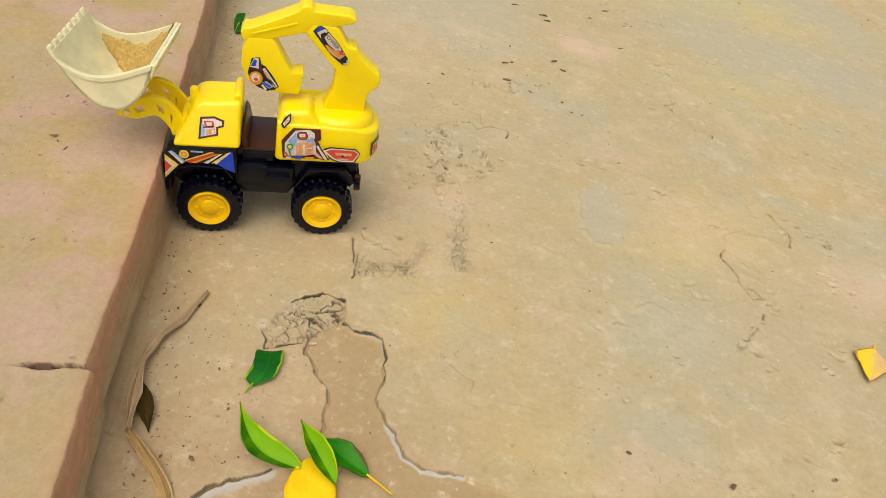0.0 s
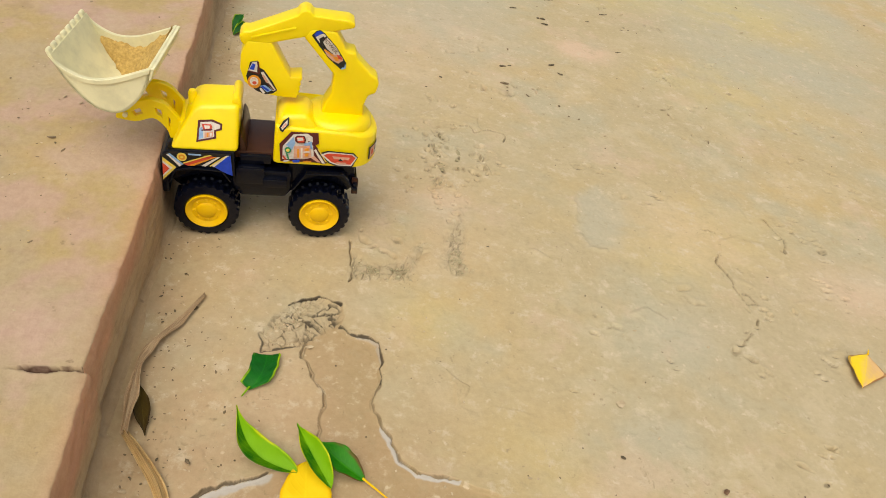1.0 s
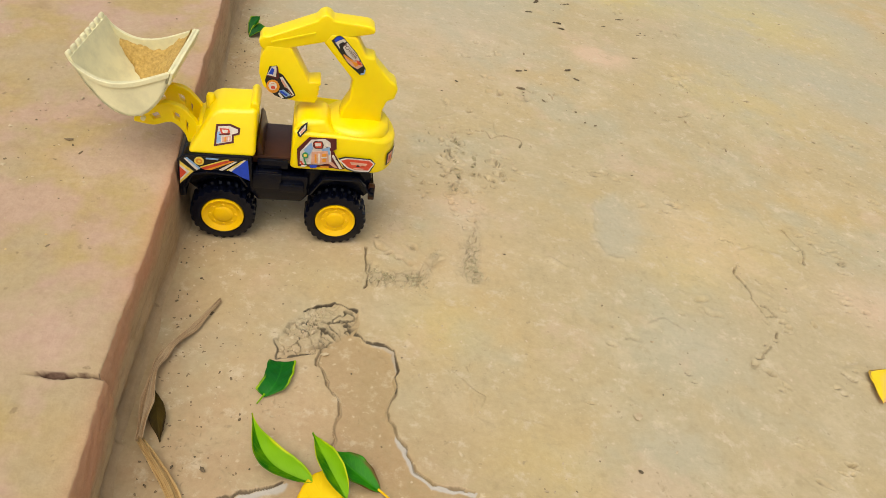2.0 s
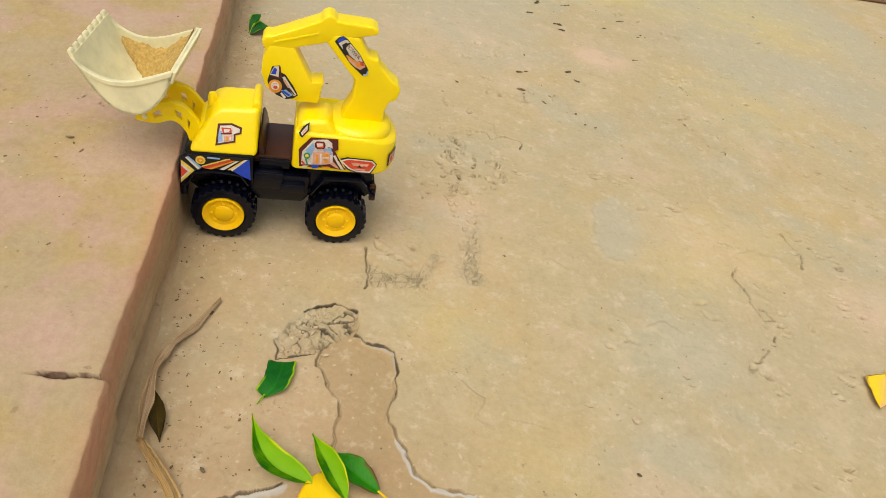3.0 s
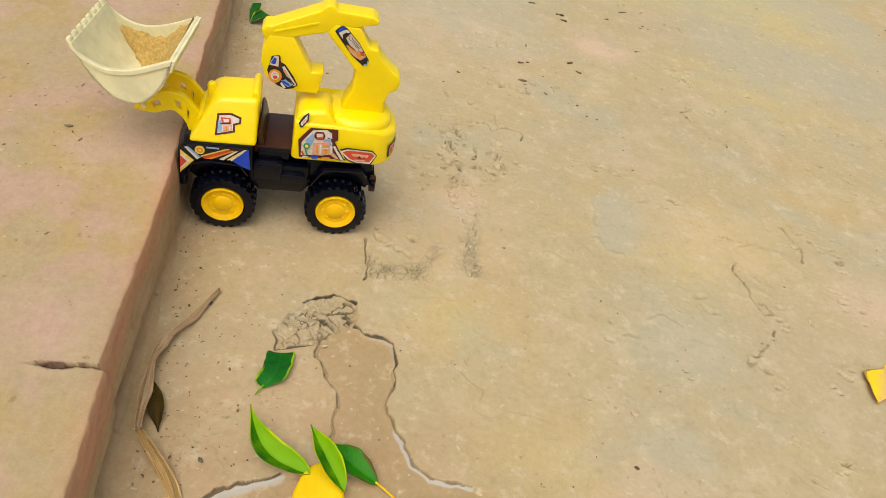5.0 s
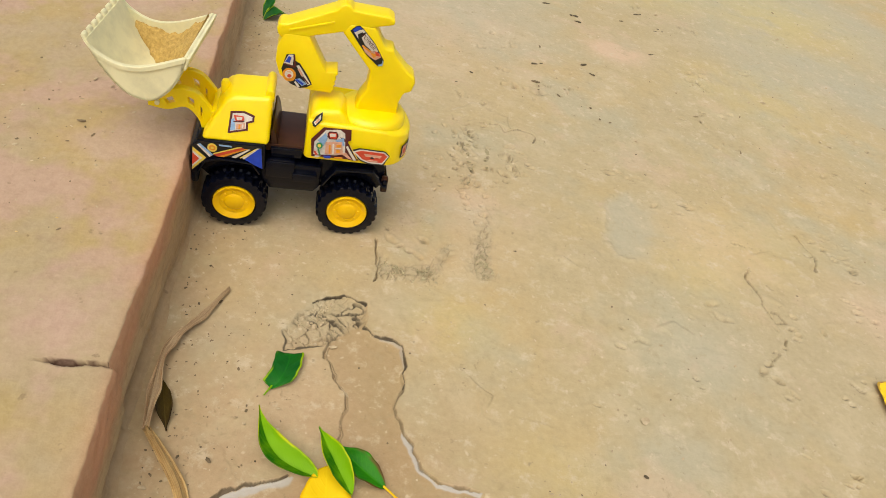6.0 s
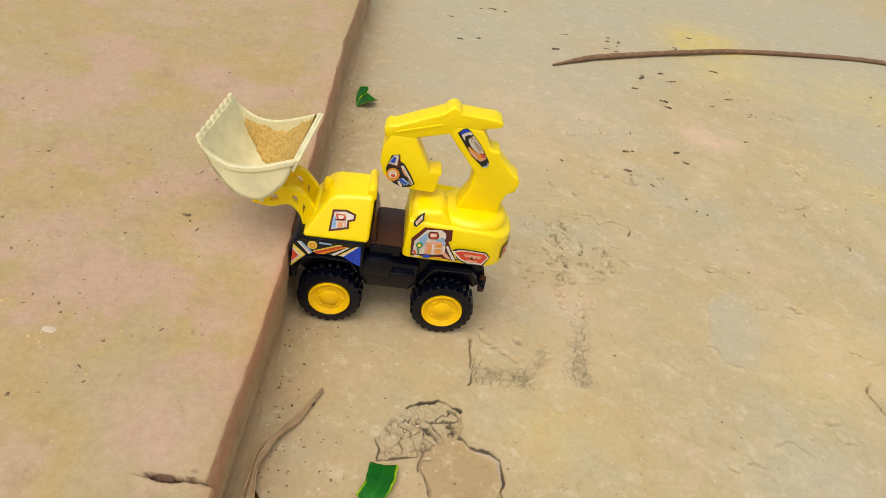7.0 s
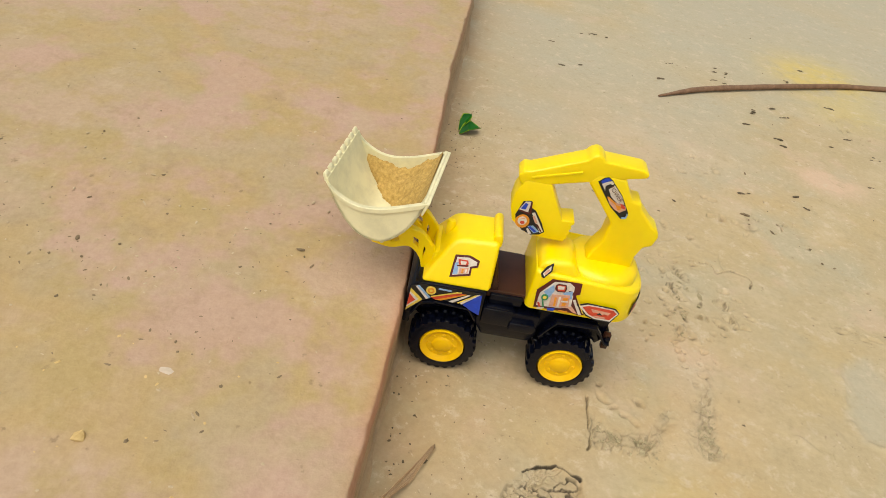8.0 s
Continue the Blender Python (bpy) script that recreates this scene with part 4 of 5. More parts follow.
    # sticker round the back of the cab
    for a0, a1, z0, z1, mat, lift in ((38, 80, 0.0975, 0.1125, INK, 0.0004), (42, 58, 0.099, 0.111, PINK, 0.0007), (61, 76, 0.099, 0.111, PALE, 0.0007), (45, 52, 0.102, 0.108, RED, 0.0010)):
        bm = bmesh.new()
        arc = [(-0.030 - (0.0260 + lift) * math.sin(radians(a0 + (a1 - a0) * k / 6)), (0.0385 + lift) * math.cos(radians(a0 + (a1 - a0) * k / 6))) for k in range(7)]
        lo, hi = ([bm.verts.new((x, y, z)) for x, y in arc] for z in (z0, z1))
        for k in range(6):
            bm.faces.new((lo[k + 1], lo[k], hi[k], hi[k + 1]))
        part("rear_sticker", bm, mat, cab, "dark sticker with pink and white panels")
    side = lambda x, z: 0.0007 + 0.0385 * cab_in(z) * (1 if x > -0.028 else math.sqrt(max(1 - ((x + 0.028) / 0.0275) ** 2, 0))) + (0.0004 if x < -0.02 else 0)
    sticker("cab_sticker", truck, [
        ([(0.0423, 0.1156), (0.0314, 0.1292), (0.0053, 0.1296), (0.0044, 0.1186), (0.0078, 0.1164), (-0.0051, 0.0966), (-0.0009, 0.0952), (0.0065, 0.0965), (0.0409, 0.0962)], MAROON),
        ([(0.039, 0.1132), (0.029, 0.1269), (0.0156, 0.1285), (0.0108, 0.125), (0.0086, 0.1026), (0.0181, 0.0998), (0.0392, 0.0988)], PALE),
        ([(0.036, 0.1151), (0.0289, 0.1242), (0.0271, 0.1176), (0.0302, 0.1093)], SKYBLUE), ([(0.0193, 0.1171), (0.0114, 0.1205), (0.0102, 0.1119), (0.0156, 0.1129)], SKYBLUE),
        ([(0.0088, 0.1109), (0.007, 0.1122), (-0.0027, 0.0963), (0.0001, 0.0961)], PALE), ([(0.0118, 0.1023), (0.0082, 0.1044), (0.0018, 0.0971), (0.0050, 0.0975)], PINK), (bar(0.0050, 0.1130, -0.0035, 0.0985, 0.0010), LEMON),
    ], side, "large white sticker with a maroon border and pale blue corners")
    sticker("cab_emblem", truck, [
        ([(0.0275, 0.1238), (0.0258, 0.126), (0.0186, 0.1262), (0.017, 0.1223), (0.0181, 0.1185), (0.0248, 0.1179), (0.0273, 0.1202)], MAROON),
        ([(0.0262, 0.1236), (0.0248, 0.1250), (0.0192, 0.1252), (0.0184, 0.1223), (0.0190, 0.1195), (0.0244, 0.1190)], RED), ([(0.0255, 0.1241), (0.0198, 0.1245), (0.0196, 0.1215), (0.025, 0.1207)], PALE),
        ([(0.0282, 0.1143), (0.0129, 0.1164), (0.0109, 0.1024), (0.0283, 0.1007)], PINK), (bar(0.0244, 0.1120, 0.0238, 0.1022, 0.0018), ORANGE), (bar(0.0209, 0.1130, 0.0205, 0.1020, 0.0018), PALE),
        ([(0.0181, 0.1127), (0.014, 0.1136), (0.0138, 0.1104), (0.0179, 0.11)], ORANGE), ([(0.0177, 0.1073), (0.014, 0.1077), (0.0142, 0.1043), (0.0175, 0.104)], ORANGE), (bar(0.0190, 0.1090, 0.0130, 0.1096, 0.0012), PALE),
        (oval(0.0341, 0.1103, 0.0031, 0.0034), GREEN), (oval(0.0341, 0.1103, 0.0017, 0.0018), LEMON), (bar(0.0352, 0.1070, 0.0330, 0.1000, 0.0014), GREEN), (bar(0.0385, 0.1040, 0.0360, 0.0995, 0.0018), RED),
        ([(0.0296, 0.0995), (0.0223, 0.1003), (0.023, 0.0972), (0.0285, 0.0966)], BLUE), ([(0.0374, 0.0989), (0.0319, 0.0993), (0.0349, 0.0971), (0.0386, 0.0968)], PALE), (bar(0.0190, 0.0985, 0.0110, 0.0990, 0.0016), ORANGE),
    ], side, "red, pink and orange printed shapes on the white sticker", 7)
    sticker("red_sticker", truck, [
        ([(0.0048, 0.1075), (-0.0046, 0.1112), (-0.0300, 0.1105), (-0.0350, 0.105), (-0.0298, 0.0939), (-0.0153, 0.0935), (-0.0065, 0.0967)], INK),
        ([(0.0019, 0.1067), (-0.0052, 0.1099), (-0.0296, 0.1092), (-0.0342, 0.1049), (-0.0289, 0.0953), (-0.0151, 0.095), (-0.0073, 0.098)], PALE),
        ([(-0.0009, 0.1064), (-0.0063, 0.1086), (-0.0288, 0.1081), (-0.0325, 0.1047), (-0.0280, 0.0972), (-0.0154, 0.0967), (-0.0086, 0.0992)], RED),
        ([(-0.0093, 0.1056), (-0.0268, 0.1051), (-0.0253, 0.1021), (-0.0219, 0.1029), (-0.0192, 0.1009), (-0.0153, 0.1028), (-0.0115, 0.1024)], PINK), ([(-0.0175, 0.1036), (-0.0202, 0.101), (-0.0155, 0.1008)], INK), (bar(-0.0133, 0.0983, -0.0235, 0.0984, 0.0014), PINK),
    ], side, "red six-sided sticker with a white border", 5)
    sticker("corner_sticker", truck, [([(0.0428, 0.1327), (0.0392, 0.1385), (0.0335, 0.1427), (0.0336, 0.1355), (0.0395, 0.1285), (0.0416, 0.1295)], INK), ([(0.0410, 0.1329), (0.0350, 0.1403), (0.0350, 0.1361), (0.0397, 0.1305)], PALE), (bar(0.0395, 0.1325, 0.0362, 0.1367, 0.0020), PINK)], lambda x, z: 0.0366 - 0.42 * max(0, z - 0.1305), "small white corner sticker")

    # excavator arm
    boom = part("boom", prism([(0.004, 0.132), (0.0005, 0.1467), (-0.0058, 0.1589), (-0.0070, 0.1788), (0.0228, 0.2146), (0.0165, 0.2240), (0.002, 0.2240), (-0.0075, 0.2225), (-0.0170, 0.2050), (-0.0205, 0.2040), (-0.0265, 0.2035), (-0.0280, 0.1975), (-0.0430, 0.1820), (-0.0490, 0.1785), (-0.0515, 0.1725), (-0.0490, 0.1620), (-0.0420, 0.1590), (-0.0385, 0.1480), (-0.039, 0.132)], -0.0105, 0.0105, 0.0026, 3), YELLOW, truck)
    top = [(0.0790, 0.2045), (0.0800, 0.2100), (0.0765, 0.2150), (0.0710, 0.2150), (0.0290, 0.2345), (0.0265, 0.2385), (0.0215, 0.2410), (0.0165, 0.2392), (0.0145, 0.2360), (-0.0180, 0.2348), (-0.0235, 0.2315), (-0.0228, 0.2275), (-0.0183, 0.2262), (-0.0060, 0.2230), (0.0180, 0.2155), (0.0495, 0.2062), (0.0740, 0.1995)]
    arm = part("arm", prism(top, -0.0100, 0.0100, 0.0034, 4), YELLOW, truck)
    part("arm_rib", prism([(0.0690, 0.2085), (0.0300, 0.2215), (0.0300, 0.2240), (0.0690, 0.2110)], 0.0090, 0.0108, 0.0007, 2), YELLOW, arm)
    scoop = [(0.0735, 0.2060), (0.0790, 0.1920), (0.0800, 0.1780), (0.0760, 0.1640), (0.0620, 0.1535), (0.0450, 0.1510), (0.0265, 0.1505), (0.0270, 0.1535), (0.0246, 0.1550), (0.0264, 0.1580), (0.0238, 0.1600), (0.0258, 0.1632), (0.0232, 0.1652), (0.0252, 0.1684), (0.0222, 0.1708), (0.0230, 0.1740), (0.0340, 0.1725), (0.0510, 0.2060)]
    dig = part("digger_bucket", prism(scoop, -0.0105, 0.0105, 0.0016, 2), YELLOW, truck)
    sticker("digger_sticker", truck, [
        ([(0.0704, 0.1858), (0.0634, 0.1875), (0.0621, 0.1805), (0.058, 0.1784), (0.0503, 0.1671), (0.0458, 0.1582), (0.05, 0.1544), (0.057, 0.1528), (0.0655, 0.1563), (0.0722, 0.1632), (0.0743, 0.1711)], INK),
        ([(0.0727, 0.1766), (0.0684, 0.1861), (0.0637, 0.1867), (0.0643, 0.1753)], PALE), ([(0.0712, 0.1784), (0.0683, 0.1849), (0.0658, 0.1837), (0.0671, 0.1779)], BLUE), ([(0.0732, 0.1762), (0.0719, 0.1771), (0.0619, 0.1752), (0.0626, 0.1735)], MAROON), (bar(0.0635, 0.1866, 0.0622, 0.1750, 0.0016), MAROON),
        (oval(0.0670, 0.1658, 0.0062, 0.0070), ORANGE), (oval(0.0672, 0.1664, 0.0040, 0.0044), PALE), (oval(0.0668, 0.1648, 0.0020, 0.0018), RED), (bar(0.0690, 0.1690, 0.0655, 0.1690, 0.0010), PINK),
        ([(0.0609, 0.1761), (0.0586, 0.1772), (0.0471, 0.1589), (0.0498, 0.1574)], PALE), ([(0.0598, 0.1731), (0.0581, 0.1741), (0.0541, 0.1674), (0.0558, 0.166)], PINK), (bar(0.0545, 0.1660, 0.0490, 0.1588, 0.0012), MAROON),
        ([(0.0615, 0.1621), (0.0571, 0.1638), (0.0506, 0.1585), (0.055, 0.1559)], SKYBLUE), (bar(0.0602, 0.1622, 0.0535, 0.1578, 0.0022), BLUE), ([(0.0621, 0.1592), (0.0608, 0.1605), (0.0567, 0.1553), (0.0588, 0.1542)], PALE),
    ], lambda x, z: 0.0105, "oval black sticker with blue and orange shapes")
    strip = sticker("boom_sticker", truck, [
        ([(0.0156, 0.2176), (0.0115, 0.2222), (0.0082, 0.2234), (0.0046, 0.2213), (-0.0076, 0.2083), (-0.0178, 0.1925), (-0.0173, 0.1873), (-0.0129, 0.186), (-0.0013, 0.1959), (0.0074, 0.2067)], INK),
        ([(0.0135, 0.2186), (0.0105, 0.2222), (0.0078, 0.2227), (0.0049, 0.2209), (0.0085, 0.2193), (0.012, 0.2166)], BLUE), ([(0.012, 0.2163), (0.0085, 0.2189), (0.0046, 0.2206), (0.0023, 0.2183), (0.0064, 0.2151), (0.0058, 0.2081)], PALE), ([(0.0088, 0.2152), (0.005, 0.2179), (0.0035, 0.2166), (0.0063, 0.214), (0.0049, 0.2059), (0.0071, 0.2079)], INK),
        ([(0.0051, 0.2123), (0.0015, 0.2172), (-0.0078, 0.2072), (-0.0116, 0.2007), (-0.0057, 0.2008), (0.0011, 0.2057)], PALE), ([(0.0042, 0.2056), (-0.0006, 0.2024), (-0.0078, 0.2003), (-0.0131, 0.1994), (-0.0146, 0.1957), (-0.0101, 0.192), (-0.0049, 0.1945), (0.0008, 0.1992)], PINK),
        (bar(0.0036, 0.2050, -0.0050, 0.1996, 0.0016), ORANGE), ([(-0.0044, 0.1991), (-0.0097, 0.1986), (-0.0104, 0.1955), (-0.0077, 0.1944)], ORANGE), ([(-0.0081, 0.2016), (-0.0128, 0.199), (-0.0138, 0.1964), (-0.0099, 0.197)], RED),
        ([(-0.0164, 0.1924), (-0.0177, 0.1917), (-0.0171, 0.1877), (-0.0132, 0.1864), (-0.0133, 0.188), (-0.0161, 0.1888)], SKYBLUE),
    ], lambda x, z: 0.0105, "long sticker with the word POWER")
    word = bpy.data.curves.new("word", "FONT")
    word.body, word.size, word.align_x, word.align_y = "POWER", 0.0052, "CENTER", "CENTER"
    word.extrude = 0.00005
    text = new("lettering", word)
    ang = math.atan2(-0.0121, 0.0119)
    text.matrix_world = Matrix.Translation((-0.0018, 0.0125, 0.2098)) @ Matrix(((-1, 0, 0, 0), (0, 0, 1, 0), (0, 1, 0, 0), (0, 0, 0, 1))) @ Matrix.Rotation(ang, 4, "Z")
    word.materials.append(MAROON)
    text.parent = strip

    # lift arms, pierced with oval holes
    for y in (0.0165, -0.0165):
        upper = bezier([(0.1930, 0.1235), (0.1850, 0.1325), (0.1660, 0.1425), (0.1500, 0.1400), (0.1400, 0.1290), (0.1330, 0.1180)], 5)
        lower = bezier([(0.1310, 0.0990), (0.1440, 0.0985), (0.1490, 0.1120), (0.1595, 0.1225), (0.1760, 0.1180), (0.1930, 0.1205)], 5)
        part("lift_arm", pierced(upper, lower[::-1], y - 0.0032, y + 0.0032), YELLOW, truck)
    part("arm_mount", prism([(0.126, 0.103), (0.139, 0.103), (0.137, 0.122), (0.128, 0.124)], -0.021, 0.021, 0.002), YELLOW, truck)
    part("hinge_pin", lathe_at(0.0022, 0.046, 0.184, 0.1262), CREAM, truck)
    make_bucket(truck)
    return truck


def lathe_at(radius, length, x, z):
    bm = lathe([(0, -length / 2), (radius, -length / 2), (radius, length / 2), (0, length / 2)], 16)
    bmesh.ops.translate(bm, verts=bm.verts, vec=(x, 0, z))
    return bm


def boss_up(x, y, z, radius, height):
    bm = lathe([(0, 0), (radius, 0), (radius, height * 0.75), (radius * 0.7, height * 0.95), (0, height)], 16)
    bmesh.ops.rotate(bm, verts=bm.verts, cent=(0, 0, 0), matrix=Matrix.Rotation(radians(90), 3, "X"))
    bmesh.ops.translate(bm, verts=bm.verts, vec=(x, y, z))
    return bm


def disc(x, y, z, radius, height):
    bm = lathe([(0, -0.006), (radius, -0.006), (radius, height * 0.10), (radius * 0.985, height * 0.35), (radius * 0.93, height * 0.62), (radius * 0.82, height * 0.84), (radius * 0.6, height * 0.97), (0, height)], 56)
    bmesh.ops.rotate(bm, verts=bm.verts, cent=(0, 0, 0), matrix=Matrix.Rotation(radians(90), 3, "X"))
    bmesh.ops.translate(bm, verts=bm.verts, vec=(x, y, z))
    return bm


def pierced(upper, lower, y0, y1):
    """A curved bar between two edges with three holes through it."""
    n = len(upper)
    bm = bmesh.new()
    rows = []
    for f in (0.0, 0.36, 0.66, 1.0):
        rows.append([(u[0] * (1 - f) + l[0] * f, u[1] * (1 - f) + l[1] * f) for u, l in zip(upper, lower)])
    front = [[bm.verts.new((x, y1, z)) for x, z in r] for r in rows]
    back = [[bm.verts.new((x, y0, z)) for x, z in r] for r in rows]
    holes = {(1, i) for i in (6, 7, 12, 13, 17)}
    for r in range(3):
        for i in range(n - 1):
            if (r, i) in holes:
                continue
            bm.faces.new((front[r][i], front[r][i + 1], front[r + 1][i + 1], front[r + 1][i]))
            bm.faces.new((back[r + 1][i], back[r + 1][i + 1], back[r][i + 1], back[r][i]))
    pairs = dict(zip([v for r in front for v in r], [v for r in back for v in r]))
    for e in [e for e in bm.edges if len(e.link_faces) == 1 and e.verts[0] in pairs and e.verts[1] in pairs]:
        a, b = e.verts
        bm.faces.new((a, b, pairs[b], pairs[a]))
    bmesh.ops.recalc_face_normals(bm, faces=bm.faces)
    edges = [e for e in bm.edges if e.calc_face_angle(0) > radians(60)]
    bmesh.ops.bevel(bm, geom=edges, offset=0.0007, segments=1, affect="EDGES", clamp_overlap=True)
    return bm


def make_bucket(truck):
    turn = Matrix.Translation((0.188, 0, 0.1655)) @ Matrix.Rotation(radians(-7), 4, "Z") @ Matrix.Diagonal((0.93, 1, 0.93, 1)) @ Matrix.Translation((-0.19, 0, -0.165))
    hull = bezier([(0.2340, 0.1920), (0.2230, 0.1680), (0.2080, 0.1480), (0.1930, 0.1395), (0.1750, 0.1415), (0.1590, 0.1570), (0.1500, 0.1740), (0.1440, 0.1930)], 5)
    centre = (0.190, 0.185)
    y0, y1, thick = -0.0420, 0.0430, 0.0022
    inner = []
    for k, (x, z) in enumerate(hull):
        a, b = hull[max(k - 1, 0)], hull[min(k + 1, len(hull) - 1)]
        tx, tz = b[0] - a[0], b[1] - a[1]
        d = math.hypot(tx, tz)
        inner.append((x + tz / d * thick, z - tx / d * thick) if tz / d * (centre[0] - x) - tx / d * (centre[1] - z) > 0 else (x - tz / d * thick, z + tx / d * thick))
    loop = hull + inner[::-1]
    shell = prism(loop, y0, y1, 0)
    bucket = part("bucket", shell, CREAM, truck, "cream plastic front bucket with a toothed lip", 40)
    bucket.matrix_basis = turn
    rim = bezier([(0.2340, 0.1920), (0.2230, 0.1810), (0.2040, 0.1735), (0.1800, 0.1770), (0.1440, 0.1930)], 5)
    low = bezier([(0.2305, 0.1855), (0.2220, 0.1765), (0.2040, 0.1690), (0.1800, 0.1720), (0.1455, 0.1875)], 5)
    for y, s in ((y1, 1), (y0, -1)):
        part("side_wall", prism(rim + hull[1:-1][::-1], min(y, y - s * thick), max(y, y - s * thick), 0), CREAM, bucket, "", 40)
        part("side_rim", prism(rim + low[::-1], min(y - s * 0.001, y + s * 0.0018), max(y - s * 0.001, y + s * 0.0018), 0.0006, 1), CREAM, bucket)
    for k in range(8):
        y = y0 + 0.0045 + k * (y1 - y0 - 0.009) / 7
        tooth = prism([(0.2310, 0.1880), (0.2350, 0.1880), (0.2375, 0.1955), (0.2360, 0.1972), (0.2338, 0.1960)], y - 0.0036, y + 0.0036, 0.0010, 2)
        part("tooth", tooth, CREAM, bucket)
    part("back_rib", prism([(0.1440, 0.1930), (0.1475, 0.1800), (0.1455, 0.1790), (0.1405, 0.1930)], y0 - 0.001, y1 + 0.001, 0.0006, 1), CREAM, bucket)
    # sand left in the bucket
    bm = bmesh.new()
    nx, ny = 60, 84
    grid = {}
    bed = lambda x: float(np.interp(x, *zip(*sorted(inner[3:]))))
    for i in range(nx):
        for j in range(ny):
            f, g = i / (nx - 1), j / (ny - 1)
            x = 0.1478 + 0.072 * f
            y = y0 + 0.0024 + (y1 - y0 - 0.0048) * g
            reach = 1.0 - 1.30 * g ** 1.15 + 0.10 * noise.noise((g * 5, 1.5, 0)) + 0.05 * noise.noise((g * 19, 4.5, 0))
            deep = 0.023 * (1 - g) ** 1.1 * min(1, max(0, (reach - f) / 0.30)) ** 0.8
            deep *= min(1, 0.25 + f * 4)
            if f > reach:
                continue
            h = bed(x) + 0.0004 + deep + (0.0016 * noise.noise((x * 120, y * 120, 0)) + 0.0016 * noise.noise((x * 420, y * 420, 2))) * min(1, (reach - f) * 8)
            grid[i, j] = bm.verts.new((x, y, h))
    for i, j in list(grid):
        ring = [grid.get(k) for k in ((i, j), (i + 1, j), (i + 1, j + 1), (i, j + 1))]
        if all(ring):
            bm.faces.new(ring)
    bmesh.ops.delete(bm, geom=[v for v in bm.verts if not v.link_faces], context="VERTS")
    base = bmesh.ops.extrude_face_region(bm, geom=bm.faces[:])
    for v in base["geom"]:
        if isinstance(v, bmesh.types.BMVert):
            v.co.z = bed(v.co.x) - 0.0008
    bmesh.ops.recalc_face_normals(bm, faces=bm.faces)
    heap = mesh_object("sand_heap", bm, SAND, 60)
    heap.matrix_world = TRUCK_AT @ turn
    tagged(heap, "small heap of dry yellow sand in the bucket", "sand", kind="stuff")


make_truck()


# ---- leaves ----
def blade(name, stalk, tip, width, mat, label, lift=0.004, curl=0.006, fold=0.0, shape=1.0, arch=0.0, stem=0.0, z0=0.001, blunt=False, bend=0.0, cat="leaf", skew=0.0, tip_power=1.35, kite=False):
    """A leaf from stalk to tip, its rim raised by curl, folded along its midrib by fold."""
    a, b = Vector((*stalk, 0)), Vector((*tip, 0))
    ax = (b - a).normalized()
    length = (b - a).length
    sd = Vector((-ax.y, ax.x, 0))
    bm = bmesh.new()
    uv = bm.loops.layers.uv.new("leaf")
    n, m = 26, 12
    grid = []
    seed = stalk[0] * 31 + stalk[1] * 17
    for i in range(n + 1):
        t = i / n
        w = math.sin(math.pi * min(t ** shape, 1.0)) ** (0.75 if t ** shape < 0.5 else tip_power) if not blunt else min(1, 0.05 + (6.0 if skew else 2.6) * t) * min(1, (1 - t) * 12 + 0.93)
        if kite:  # torn to a straight-sided lozenge
            w = min(t / 0.42, (1 - t) / 0.58, 0.92)
        w = max(w, 0.02) * width / 2
        row = []
        for j in range(m + 1):
            v = 2 * j / m - 1
            wave = 1 + 0.07 * noise.noise((t * 7, v, seed))
            p = a + ax * (length * t) + sd * (w * v * wave * math.cos(fold * abs(v)) + bend * math.sin(math.pi * t) + skew * (1 - t) ** 2.6)
            z = z0 + lift * t + arch * math.sin(math.pi * t) + curl * abs(v) ** 1.5 * (w / (width / 2)) + w * abs(v) * math.sin(fold)
            z += 0.0014 * noise.noise((t * 6, v * 2, seed + 5)) * (0.3 + abs(v))
            row.append(bm.verts.new((p.x, p.y, max(z, z0 * 0.6))))
        grid.append(row)
    for i in range(n):
        for j in range(m):
            f = bm.faces.new((grid[i][j], grid[i + 1][j], grid[i + 1][j + 1], grid[i][j + 1]))
            for lp, (ii, jj) in zip(f.loops, ((i, j), (i + 1, j), (i + 1, j + 1), (i, j + 1))):
                lp[uv].uv = (ii / n, jj / m)
    ob = mesh_object(name, bm, mat, 60)
    thick = ob.modifiers.new("thickness", "SOLIDIFY")
    thick.thickness = 0.0004
    if stem:
        rod = bmesh.new()
        rings = []
        for k in range(6):
            q = a + sd * skew - (ax - sd * (skew * 45)).normalized() * (stem * k / 5) + ax * 0.002
            r = 0.0010 - 0.0003 * k / 5
            rings.append([rod.verts.new((q.x + sd.x * r * math.cos(c), q.y + sd.y * r * math.cos(c), z0 + r + 0.0006 + r * math.sin(c))) for c in (math.pi * 2 * s / 8 for s in range(8))])
        for k in range(5):
            for s in range(8):
                rod.faces.new((rings[k][s], rings[k][(s + 1) % 8], rings[k + 1][(s + 1) % 8], rings[k + 1][s]))
        rod.faces.new(rings[0])
        rod.faces.new(rings[-1][::-1])
        bmesh.ops.recalc_face_normals(rod, faces=rod.faces)
        part("stalk", rod, LEAFLIME if mat is LEAFDARK else LEAFGOLD, ob, "yellowish stalk")
    return tagged(ob, label, cat, "leaves fallen on the concrete")


blade("fallen_leaf", (-0.1010, 0.400), (-0.110, 0.4365), 0.0250, LEAFDARK, "dark green leaf with a torn square end on the concrete", 0.002, 0.002, 0.10, 1.0, 0.002, 0.011, blunt=True, skew=0.012)
